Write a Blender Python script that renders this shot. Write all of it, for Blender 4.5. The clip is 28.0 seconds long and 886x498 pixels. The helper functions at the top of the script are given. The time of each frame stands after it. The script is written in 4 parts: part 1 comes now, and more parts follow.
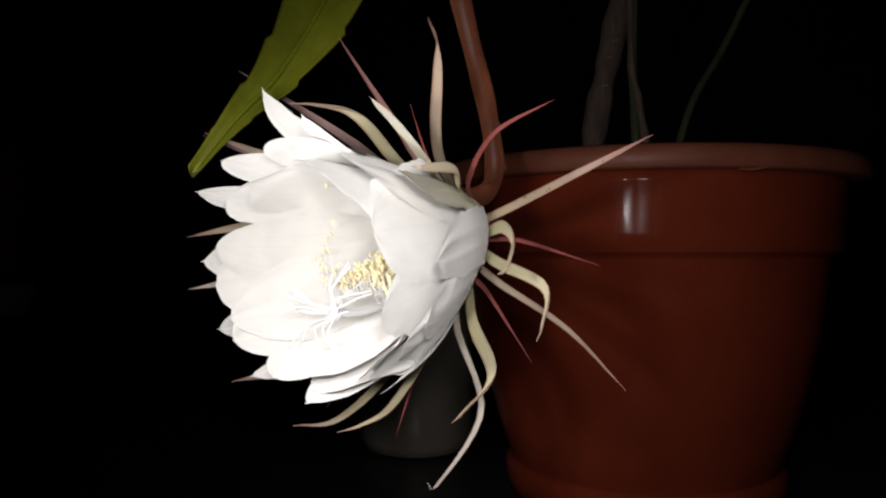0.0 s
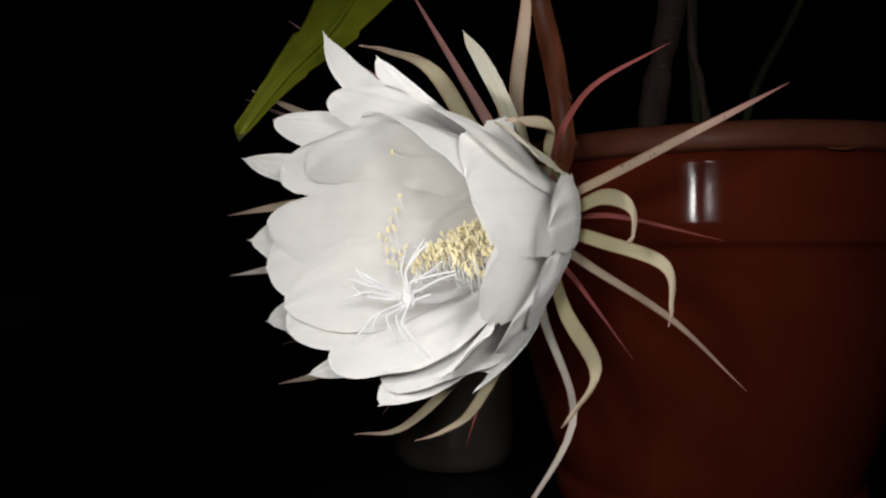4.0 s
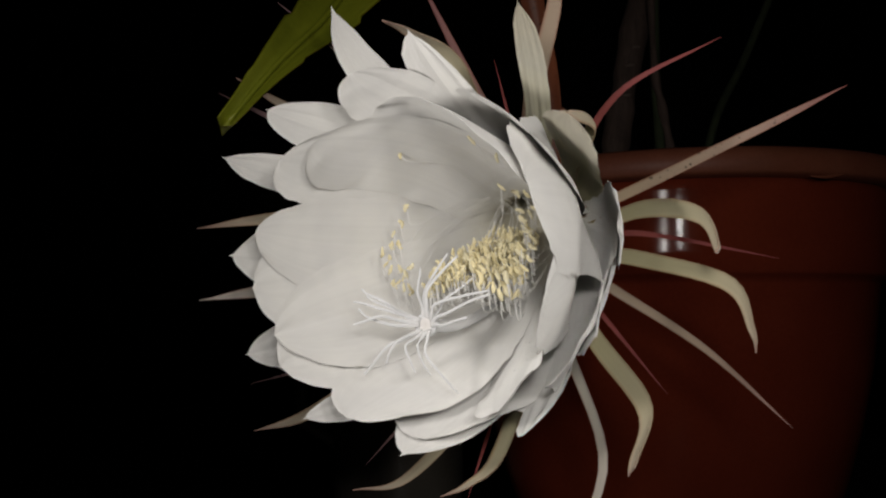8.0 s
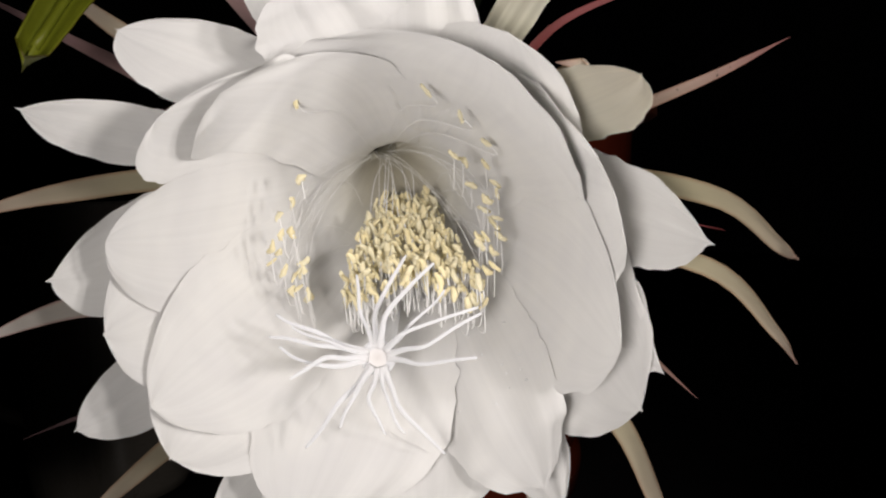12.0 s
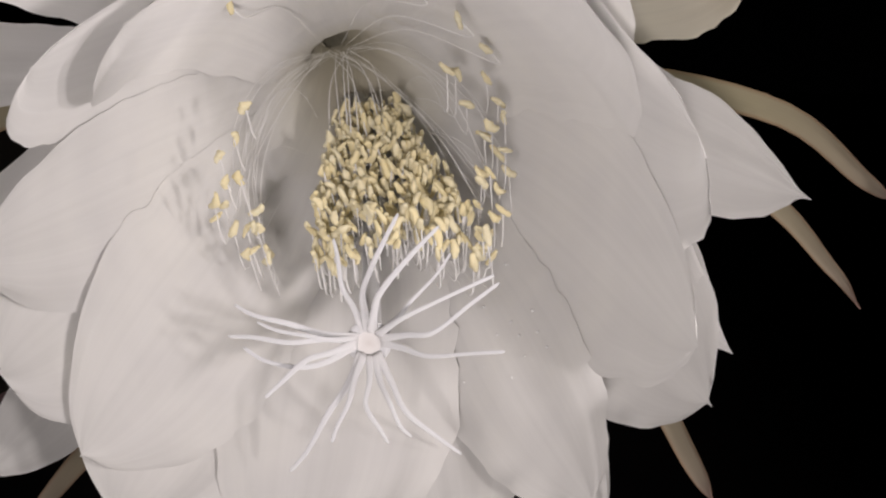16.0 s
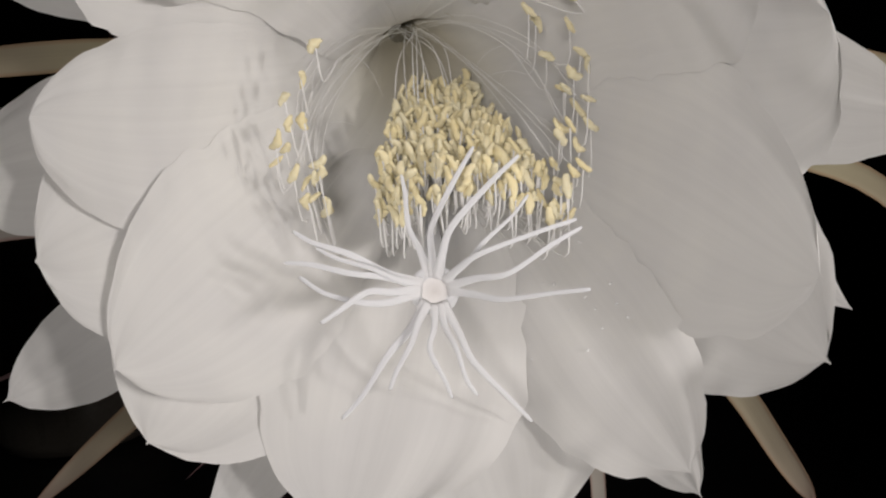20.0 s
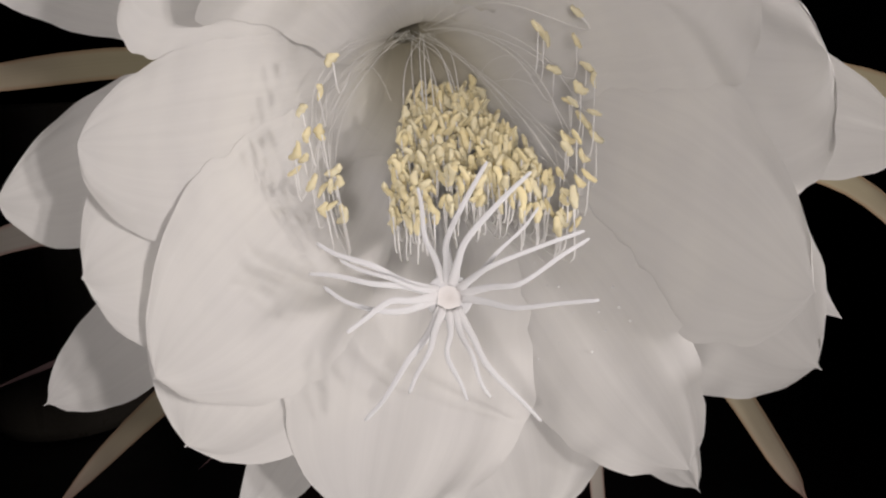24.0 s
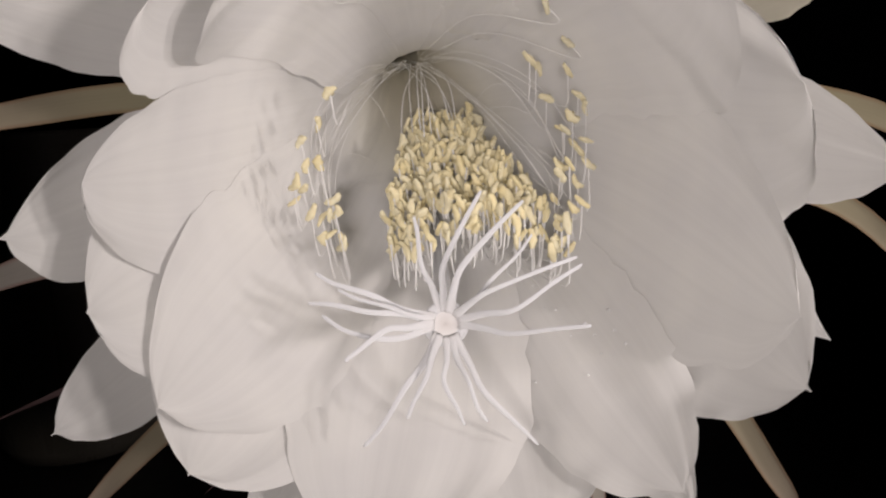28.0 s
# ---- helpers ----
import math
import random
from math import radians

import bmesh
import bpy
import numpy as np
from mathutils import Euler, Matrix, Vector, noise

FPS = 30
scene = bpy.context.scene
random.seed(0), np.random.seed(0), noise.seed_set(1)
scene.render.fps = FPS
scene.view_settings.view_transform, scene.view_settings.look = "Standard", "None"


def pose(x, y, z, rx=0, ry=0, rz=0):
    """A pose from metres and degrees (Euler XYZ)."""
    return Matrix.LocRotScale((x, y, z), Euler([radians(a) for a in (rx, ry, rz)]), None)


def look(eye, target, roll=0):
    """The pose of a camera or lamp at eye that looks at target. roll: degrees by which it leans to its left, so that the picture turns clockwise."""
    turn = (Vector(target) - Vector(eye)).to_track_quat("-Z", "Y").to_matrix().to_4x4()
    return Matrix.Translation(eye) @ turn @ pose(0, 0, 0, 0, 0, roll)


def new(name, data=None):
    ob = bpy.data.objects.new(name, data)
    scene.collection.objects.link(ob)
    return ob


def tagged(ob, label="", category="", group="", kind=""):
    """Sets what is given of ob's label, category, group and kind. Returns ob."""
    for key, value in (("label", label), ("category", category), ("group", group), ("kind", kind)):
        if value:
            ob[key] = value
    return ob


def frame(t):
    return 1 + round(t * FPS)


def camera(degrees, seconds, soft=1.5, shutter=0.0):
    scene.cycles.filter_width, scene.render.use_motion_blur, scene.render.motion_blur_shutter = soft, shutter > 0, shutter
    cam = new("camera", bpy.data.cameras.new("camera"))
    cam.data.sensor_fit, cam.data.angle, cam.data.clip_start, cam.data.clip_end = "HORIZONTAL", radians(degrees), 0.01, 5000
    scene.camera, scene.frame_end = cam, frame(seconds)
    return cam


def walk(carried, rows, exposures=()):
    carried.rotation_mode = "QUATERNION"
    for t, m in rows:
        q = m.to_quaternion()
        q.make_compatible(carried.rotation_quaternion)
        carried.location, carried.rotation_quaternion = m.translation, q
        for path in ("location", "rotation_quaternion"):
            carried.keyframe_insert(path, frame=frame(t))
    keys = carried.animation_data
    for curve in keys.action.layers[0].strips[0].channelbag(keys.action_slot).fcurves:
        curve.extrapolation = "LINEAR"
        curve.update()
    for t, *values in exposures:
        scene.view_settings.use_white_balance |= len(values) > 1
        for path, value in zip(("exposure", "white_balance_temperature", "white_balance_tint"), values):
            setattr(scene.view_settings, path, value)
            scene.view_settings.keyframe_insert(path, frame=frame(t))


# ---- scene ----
from mathutils.bvhtree import BVHTree

cam = camera(60.7, 28.0, soft=2.2)
# seconds, eye x y z, yaw, pitch, roll
ROWS = [
    (0, 0.0000, 0.0000, 0.1700, 0.00, -0.00, 0.00),
    (0.5, -0.0154, 0.0226, 0.1675, 0.83, 0.78, -0.38),
    (1, -0.0167, 0.0387, 0.1667, 1.94, 0.70, 0.13),
    (1.5, -0.0243, 0.0503, 0.1671, 1.84, 0.37, 0.10),
    (2, -0.0265, 0.0562, 0.1690, 2.02, 0.72, 0.80),
    (2.5, -0.0302, 0.0526, 0.1689, 1.22, 1.20, 0.76),
    (3, -0.0335, 0.0519, 0.1591, 0.45, 1.02, -0.17),
    (3.5, -0.0326, 0.0523, 0.1561, 0.61, 0.72, -0.41),
    (5.5, -0.0485, 0.0813, 0.1425, -0.84, 3.21, -0.10),
    (6, -0.0437, 0.0838, 0.1405, -2.02, 3.27, -0.63),
    (6.5, -0.0433, 0.0960, 0.1314, -2.85, 4.24, -0.72),
    (7, -0.0502, 0.0991, 0.1393, -3.16, 4.13, -0.48),
    (7.5, -0.0583, 0.1007, 0.1396, -4.60, 5.18, -0.31),
    (8, -0.0752, 0.1058, 0.1455, -6.34, 4.35, -0.37),
    (8.5, -0.0967, 0.1096, 0.1542, -7.95, 4.08, 0.42),
    (9, -0.1188, 0.1206, 0.1580, -9.50, 3.93, 0.96),
    (9.5, -0.1438, 0.1336, 0.1646, -13.09, 2.12, 1.23),
    (10, -0.1536, 0.1420, 0.1647, -17.01, 1.31, 0.48),
    (10.5, -0.1542, 0.1469, 0.1594, -22.14, 0.57, -1.62),
    (11, -0.1355, 0.1686, 0.1597, -26.06, -2.95, -2.60),
    (11.5, -0.1326, 0.1900, 0.1750, -30.01, -3.68, -2.18),
    (12, -0.1344, 0.2043, 0.1776, -32.44, -4.08, -2.64),
    (12.5, -0.1310, 0.2163, 0.1741, -33.82, -5.66, -2.73),
    (14.5, -0.1251, 0.2345, 0.1756, -34.83, -6.82, -3.44),
    (15, -0.1275, 0.2385, 0.1866, -35.91, -9.82, -3.45),
    (15.5, -0.1254, 0.2482, 0.1903, -36.74, -13.80, -3.52),
    (16, -0.1209, 0.2488, 0.1952, -37.20, -16.07, -4.70),
    (16.5, -0.1181, 0.2549, 0.1959, -36.87, -16.38, -5.23),
    (17, -0.1170, 0.2542, 0.1924, -37.04, -14.99, -4.58),
    (17.5, -0.1180, 0.2486, 0.1846, -36.30, -12.34, -3.47),
    (18, -0.1163, 0.2468, 0.1764, -35.63, -10.79, -2.84),
    (18.5, -0.1110, 0.2527, 0.1682, -35.77, -10.71, -2.25),
    (19, -0.1174, 0.2568, 0.1672, -36.09, -9.72, -2.09),
    (19.5, -0.1226, 0.2589, 0.1689, -34.75, -9.66, -2.50),
    (20, -0.1231, 0.2586, 0.1680, -34.52, -9.54, -2.79),
    (20.5, -0.1240, 0.2594, 0.1695, -34.31, -9.93, -2.75),
    (21, -0.1238, 0.2596, 0.1686, -34.37, -9.65, -2.70),
    (21.5, -0.1236, 0.2568, 0.1683, -34.31, -9.35, -2.60),
    (23.5, -0.1260, 0.2531, 0.1717, -34.81, -9.37, -2.70),
    (24, -0.1302, 0.2563, 0.1747, -35.37, -11.13, -2.55),
    (24.5, -0.1325, 0.2561, 0.1754, -35.44, -10.77, -2.83),
    (25, -0.1314, 0.2501, 0.1816, -36.05, -10.14, -3.12),
    (25.5, -0.1289, 0.2547, 0.1806, -36.23, -10.36, -3.26),
    (26, -0.1289, 0.2528, 0.1800, -35.71, -10.07, -3.49),
    (26.5, -0.1293, 0.2560, 0.1781, -35.73, -10.13, -3.42),
    (27, -0.1293, 0.2534, 0.1779, -35.13, -9.98, -3.46),
    (27.5, -0.1299, 0.2527, 0.1775, -35.06, -9.66, -3.46),
    (28, -0.1300, 0.2528, 0.1771, -34.88, -9.82, -3.45),
]
EXPOSURES = [
    (0.0, 0.22, 6700, 12),
    (1.5, -0.08, 6650, 10),
    (3.0, -0.25, 6650, 10),
    (6.5, -0.50, 6720, 10),
    (8.0, -0.78, 6900, 10),
    (9.4, -0.74, 7000, 12),
    (10.0, -0.24, 6930, 12),
    (11.0, -0.27, 6800, 12),
    (14.5, -0.58, 6900, 18),
    (16.5, -0.69, 6860, 18),
    (18.0, -0.72, 6910, 17),
    (18.8, -0.73, 6760, 12),
    (20.0, -0.76, 6810, 13),
    (21.5, -0.79, 6810, 13),
    (24.0, -0.73, 6910, 16),
    (25.0, -0.79, 6810, 13),
    (25.3, -0.49, 6910, 16),
    (26.2, -0.45, 6960, 17),
    (26.6, -0.63, 6960, 18),
    (28.0, -0.69, 7010, 18),
]
walk(cam, [(t, pose(x, y, z, 90 + pitch, 0, yaw) @ pose(0, 0, 0, 0, 0, roll)) for t, x, y, z, yaw, pitch, roll in ROWS], EXPOSURES)

# ---- light: night, one hand-held torch put as three fixed lamps ----
world = bpy.data.worlds.new("night")
scene.world = world
world.use_nodes = True
world.node_tree.nodes["Background"].inputs["Color"].default_value = (0.010, 0.010, 0.012, 1)
world.node_tree.nodes["Background"].inputs["Strength"].default_value = 0.02


def torch_stand_in(at, target, watts, size, spread):
    data = bpy.data.lights.new("torch_stand_in", "SPOT")
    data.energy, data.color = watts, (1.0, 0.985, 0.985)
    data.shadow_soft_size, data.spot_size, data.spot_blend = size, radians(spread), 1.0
    new("torch_stand_in", data).matrix_world = look(Vector(at), Vector(target))


# fixed stand-ins for one carried torch: far off, on the way, close up
torch_stand_in((0.012, 0.022, 0.205), (0.05, 0.52, 0.16), 1.55, 0.017, 86)
torch_stand_in((-0.062, 0.090, 0.185), (0.03, 0.45, 0.16), 1.45, 0.013, 72)
torch_stand_in((-0.190, 0.180, 0.170), (0.010, 0.43, 0.170), 1.75, 0.016, 60)


# ---- materials ----
def material(name):
    m = bpy.data.materials.new(name)
    m.use_nodes = True
    nt = m.node_tree
    bsdf = nt.nodes["Principled BSDF"]
    return m, nt, bsdf


def node(nt, kind, **inputs):
    n = nt.nodes.new(kind)
    for key, value in inputs.items():
        n.inputs[key.replace("_", " ")].default_value = value
    return n


def ramp(nt, fac, stops):
    r = nt.nodes.new("ShaderNodeValToRGB")
    while len(r.color_ramp.elements) < len(stops):
        r.color_ramp.elements.new(0.5)
    for e, (at, col) in zip(r.color_ramp.elements, stops):
        e.position, e.color = at, (*col, 1)
    nt.links.new(fac, r.inputs["Fac"])
    return r.outputs["Color"]


def mix(nt, fac, a, b, blend="MIX"):
    n = nt.nodes.new("ShaderNodeMix")
    n.data_type, n.blend_type = "RGBA", blend
    for socket, value in ((n.inputs[0], fac), (n.inputs[6], a), (n.inputs[7], b)):
        if isinstance(value, (float, int)):
            socket.default_value = value
        elif isinstance(value, tuple):
            socket.default_value = (*value, 1)
        else:
            nt.links.new(value, socket)
    return n.outputs[2]


def coords(nt, kind="Object", scale=(1, 1, 1)):
    tc = nt.nodes.new("ShaderNodeTexCoord")
    mp = nt.nodes.new("ShaderNodeMapping")
    mp.inputs["Scale"].default_value = scale
    nt.links.new(tc.outputs[kind], mp.inputs["Vector"])
    return mp.outputs["Vector"]


def noise_tex(nt, vec, scale, detail=3.0, rough=0.55):
    n = node(nt, "ShaderNodeTexNoise", Scale=scale, Detail=detail, Roughness=rough)
    nt.links.new(vec, n.inputs["Vector"])
    return n.outputs["Fac"]


def bump(nt, bsdf, height, strength, distance):
    b = node(nt, "ShaderNodeBump", Strength=strength, Distance=distance)
    nt.links.new(height, b.inputs["Height"])
    nt.links.new(b.outputs["Normal"], bsdf.inputs["Normal"])
    return b.outputs["Normal"]


def thin_tissue(name, stops, vein=(26, 1.3), translucent=0.30, rough=0.6, grain=0.045, vein_depth=0.00005, crease=0.0, specks=0.0, margin=None):
    """Petal or sepal: colour along the length (uv y), fine veins along it, light shining through."""
    m, nt, bsdf = material(name)
    uv = nt.nodes.new("ShaderNodeTexCoord")
    sep = nt.nodes.new("ShaderNodeSeparateXYZ")
    nt.links.new(uv.outputs["UV"], sep.inputs[0])
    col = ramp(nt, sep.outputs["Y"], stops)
    vec = coords(nt, "UV", (vein[0], vein[1], 1))
    veins = noise_tex(nt, vec, 1.0, 3.0, 0.6)
    fine = noise_tex(nt, coords(nt, "Object"), 900.0, 2.0, 0.5)
    broad = noise_tex(nt, coords(nt, "Object"), 45.0, 2.0, 0.5)
    info = nt.nodes.new("ShaderNodeObjectInfo")
    shade = ramp(nt, broad, [(0.3, (1 - grain, 1 - grain, 1 - 0.8 * grain)), (0.7, (1, 1, 1))])
    col = mix(nt, 1.0, col, shade, "MULTIPLY")
    streak = ramp(nt, veins, [(0.3, (1 - 0.6 * grain,) * 3), (0.6, (1, 1, 1))])
    col = mix(nt, 1.0, col, streak, "MULTIPLY")
    own = ramp(nt, info.outputs["Random"], [(0.0, (1 - 0.5 * grain,) * 3), (1.0, (1, 1, 1))])
    col = mix(nt, 1.0, col, own, "MULTIPLY")
    if margin:
        side = ramp(nt, sep.outputs["X"], [(0.0, margin), (0.16, (1, 1, 1)), (0.84, (1, 1, 1)), (1.0, margin)])
        col = mix(nt, 1.0, col, side, "MULTIPLY")
    if specks:
        spots = noise_tex(nt, coords(nt, "Object"), 520.0, 1.0, 0.5)
        col = mix(nt, 1.0, col, ramp(nt, spots, [(0.68, (1, 1, 1)), (0.75, (1 - specks,) * 3)]), "MULTIPLY")
    nt.links.new(col, bsdf.inputs["Base Color"])
    bsdf.inputs["Roughness"].default_value = rough
    bsdf.inputs["Specular IOR Level"].default_value = 0.25
    bsdf.inputs["Diffuse Roughness"].default_value = 1.0
    add = nt.nodes.new("ShaderNodeMath")
    add.operation = "MULTIPLY_ADD"
    add.inputs[1].default_value = 0.06
    nt.links.new(fine, add.inputs[0])
    nt.links.new(veins, add.inputs[2])
    normal = bump(nt, bsdf, add.outputs[0], 0.5, vein_depth)
    if crease:
        soft = node(nt, "ShaderNodeBump", Strength=0.6, Distance=crease)
        nt.links.new(noise_tex(nt, coords(nt, "Object"), 75.0, 1.0, 0.5), soft.inputs["Height"])
        nt.links.new(normal, soft.inputs["Normal"])
        normal = soft.outputs["Normal"]
        nt.links.new(normal, bsdf.inputs["Normal"])
    if translucent:
        tr = nt.nodes.new("ShaderNodeBsdfTranslucent")
        nt.links.new(col, tr.inputs["Color"])
        nt.links.new(normal, tr.inputs["Normal"])
        mx = nt.nodes.new("ShaderNodeMixShader")
        mx.inputs[0].default_value = translucent
        nt.links.new(bsdf.outputs[0], mx.inputs[1])
        nt.links.new(tr.outputs[0], mx.inputs[2])
        nt.links.new(mx.outputs[0], nt.nodes["Material Output"].inputs["Surface"])
    return m


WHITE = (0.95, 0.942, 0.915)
# the tan base holds the tissue's own tint plus painted-in throat shade
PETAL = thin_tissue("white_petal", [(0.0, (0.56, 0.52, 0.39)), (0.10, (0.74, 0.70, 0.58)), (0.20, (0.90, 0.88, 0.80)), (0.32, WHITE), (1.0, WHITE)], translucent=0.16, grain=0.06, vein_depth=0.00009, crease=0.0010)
PETAL_CREAM = thin_tissue("cream_petal", [(0.0, (0.62, 0.58, 0.30)), (0.35, (0.74, 0.71, 0.48)), (0.75, (0.84, 0.81, 0.68)), (1.0, (0.80, 0.74, 0.60))], grain=0.10)
SEPAL_CREAM = thin_tissue("cream_sepal", [(0.0, (0.58, 0.54, 0.26)), (0.5, (0.60, 0.55, 0.36)), (0.85, (0.58, 0.49, 0.38)), (1.0, (0.48, 0.32, 0.27))], (14, 1.2), 0.12, 0.5, 0.09, margin=(0.85, 0.66, 0.58))
SEPAL_SPECKED = thin_tissue("specked_sepal", [(0.0, (0.62, 0.56, 0.28)), (0.3, (0.66, 0.55, 0.36)), (0.65, (0.62, 0.46, 0.36)), (1.0, (0.46, 0.20, 0.19))], (14, 1.2), 0.10, 0.5, 0.14, specks=0.7, margin=(0.85, 0.62, 0.56))
SEPAL_BLUSH = thin_tissue("blush_sepal", [(0.0, (0.60, 0.54, 0.30)), (0.4, (0.66, 0.55, 0.40)), (0.75, (0.64, 0.50, 0.38)), (1.0, (0.50, 0.28, 0.24))], (10, 1.2), 0.12, 0.5, 0.14, margin=(0.82, 0.58, 0.54))
SEPAL_PINK = thin_tissue("pink_sepal", [(0.0, (0.58, 0.52, 0.28)), (0.3, (0.58, 0.42, 0.32)), (0.65, (0.50, 0.30, 0.26)), (1.0, (0.36, 0.15, 0.15))], (14, 1.2), 0.10, 0.5, 0.18, margin=(0.8, 0.55, 0.52))
SEPAL_WHITE = thin_tissue("whitish_sepal", [(0.0, (0.66, 0.62, 0.40)), (0.4, (0.72, 0.68, 0.58)), (1.0, (0.74, 0.68, 0.62))], (14, 1.2), 0.15, 0.5, 0.12, margin=(0.80, 0.58, 0.55))
SEPAL_RED = thin_tissue("red_sepal", [(0.0, (0.44, 0.20, 0.14)), (0.5, (0.46, 0.13, 0.11)), (1.0, (0.40, 0.10, 0.10))], (10, 1.2), 0.05, 0.5, 0.2)
SEPAL_MAUVE = thin_tissue("mauve_sepal", [(0.0, (0.50, 0.40, 0.30)), (0.5, (0.52, 0.36, 0.32)), (1.0, (0.40, 0.24, 0.24))], (14, 1.2), 0.08, 0.5, 0.2)
FILAMENT = thin_tissue("white_filament", [(0.0, (0.84, 0.83, 0.76)), (0.3, (0.93, 0.925, 0.90)), (1.0, (0.94, 0.935, 0.92))], (3, 2), 0.10, 0.5, 0.03, 0.0001)
STIGMA = thin_tissue("white_stigma", [(0.0, (0.91, 0.905, 0.90)), (0.2, (0.89, 0.895, 0.90)), (1.0, (0.88, 0.885, 0.895))], (3, 6), 0.22, 0.6, 0.03, 0.0001)
# pinkish-grey tint, with the hollow's darkness painted in towards the middle
STIGMA_EYE = thin_tissue("stigma_dimple", [(0.0, (0.88, 0.865, 0.85)), (1.0, (0.76, 0.73, 0.705))], (3, 3), 0.0, 0.7, 0.05)
# olive lining; the shade of the depth is put into the inner stops
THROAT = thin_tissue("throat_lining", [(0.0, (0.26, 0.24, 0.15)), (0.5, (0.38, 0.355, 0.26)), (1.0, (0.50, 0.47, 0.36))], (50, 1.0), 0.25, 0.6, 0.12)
TUBE = thin_tissue("flower_tube_skin", [(0.0, (0.36, 0.18, 0.09)), (0.3, (0.27, 0.086, 0.042)), (1.0, (0.26, 0.083, 0.040))], (9, 3.0), 0.0, 0.45, 0.30, specks=0.5)

TUBE_SCALE = thin_tissue("dark_tube_scale", [(0.0, (0.22, 0.07, 0.04)), (1.0, (0.10, 0.035, 0.02))], (9, 3.0), 0.0, 0.5, 0.22)


def pollen_material():
    m, nt, bsdf = material("yellow_pollen")
    f = noise_tex(nt, coords(nt, "Object"), 1400.0, 3.0)
    info = nt.nodes.new("ShaderNodeObjectInfo")
    a = ramp(nt, info.outputs["Random"], [(0.0, (0.99, 0.90, 0.59)), (0.5, (0.99, 0.92, 0.66)), (1.0, (0.99, 0.945, 0.73))])
    b = ramp(nt, f, [(0.3, (0.97, 0.94, 0.88)), (0.65, (1, 1, 1))])
    nt.links.new(mix(nt, 1.0, a, b, "MULTIPLY"), bsdf.inputs["Base Color"])
    bsdf.inputs["Roughness"].default_value = 0.85
    bsdf.inputs["Diffuse Roughness"].default_value = 0.3
    bsdf.inputs["Specular IOR Level"].default_value = 0.1
    bump(nt, bsdf, f, 0.25, 0.0003)
    tr = nt.nodes.new("ShaderNodeBsdfTranslucent")
    tr.inputs["Color"].default_value = (0.99, 0.92, 0.68, 1)
    mx = nt.nodes.new("ShaderNodeMixShader")
    mx.inputs[0].default_value = 0.15
    nt.links.new(bsdf.outputs[0], mx.inputs[1])
    nt.links.new(tr.outputs[0], mx.inputs[2])
    nt.links.new(mx.outputs[0], nt.nodes["Material Output"].inputs["Surface"])
    return m


def leaf_material():
    m, nt, bsdf = material("green_leaf")
    obj = coords(nt, "Object")
    big, small = noise_tex(nt, obj, 35.0, 3.0), noise_tex(nt, obj, 420.0, 3.0)
    a = ramp(nt, big, [(0.3, (0.124, 0.142, 0.010)), (0.55, (0.165, 0.180, 0.013)), (0.75, (0.205, 0.212, 0.024))])
    b = ramp(nt, small, [(0.3, (0.86, 0.88, 0.80)), (0.65, (1, 1, 1))])
    col = mix(nt, 1.0, a, b, "MULTIPLY")
    uv = nt.nodes.new("ShaderNodeTexCoord")
    sep = nt.nodes.new("ShaderNodeSeparateXYZ")
    nt.links.new(uv.outputs["UV"], sep.inputs[0])
    rib = ramp(nt, sep.outputs["X"], [(0.0, (0.5, 0.38, 0.22)), (0.03, (1, 1, 1)), (0.46, (1, 1, 1)), (0.5, (1.15, 1.15, 1.1)), (0.54, (1, 1, 1)), (0.97, (1, 1, 1)), (1.0, (0.5, 0.38, 0.22))])
    col = mix(nt, 1.0, col, rib, "MULTIPLY")
    nt.links.new(col, bsdf.inputs["Base Color"])
    bsdf.inputs["Roughness"].default_value = 0.42
    bsdf.inputs["Specular IOR Level"].default_value = 0.35
    bump(nt, bsdf, small, 0.35, 0.0005)
    return m


def plastic_material(name, dark, light, rough, scale=14.0, scratch=0.3, gloss=0.4):
    m, nt, bsdf = material(name)
    obj = coords(nt, "Object")
    big, small = noise_tex(nt, obj, scale, 4.0, 0.6), noise_tex(nt, obj, scale * 26, 3.0)
    streak = noise_tex(nt, coords(nt, "Object", (40, 40, 3)), 1.0, 3.0)
    col = ramp(nt, big, [(0.3, dark), (0.7, light)])
    dust = ramp(nt, small, [(0.35, (0.90, 0.88, 0.86)), (0.7, (1, 1, 1))])
    col = mix(nt, 1.0, col, dust, "MULTIPLY")
    nt.links.new(col, bsdf.inputs["Base Color"])
    r = ramp(nt, streak, [(0.3, (rough - 0.06,) * 3), (0.7, (rough + 0.10,) * 3)])
    nt.links.new(r, bsdf.inputs["Roughness"])
    bsdf.inputs["Specular IOR Level"].default_value = gloss
    bump(nt, bsdf, big, scratch, 0.0012)
    return m


def bark_material(name, dark, light):
    m, nt, bsdf = material(name)
    f = noise_tex(nt, coords(nt, "Object", (160, 160, 35)), 1.0, 5.0, 0.65)
    g = noise_tex(nt, coords(nt, "Object"), 60.0, 3.0)
    col = ramp(nt, f, [(0.3, dark), (0.7, light)])
    col = mix(nt, 1.0, col, ramp(nt, g, [(0.3, (0.7, 0.7, 0.7)), (0.7, (1, 1, 1))]), "MULTIPLY")
    nt.links.new(col, bsdf.inputs["Base Color"])
    bsdf.inputs["Roughness"].default_value = 0.85
    bump(nt, bsdf, f, 0.8, 0.003)
    return m


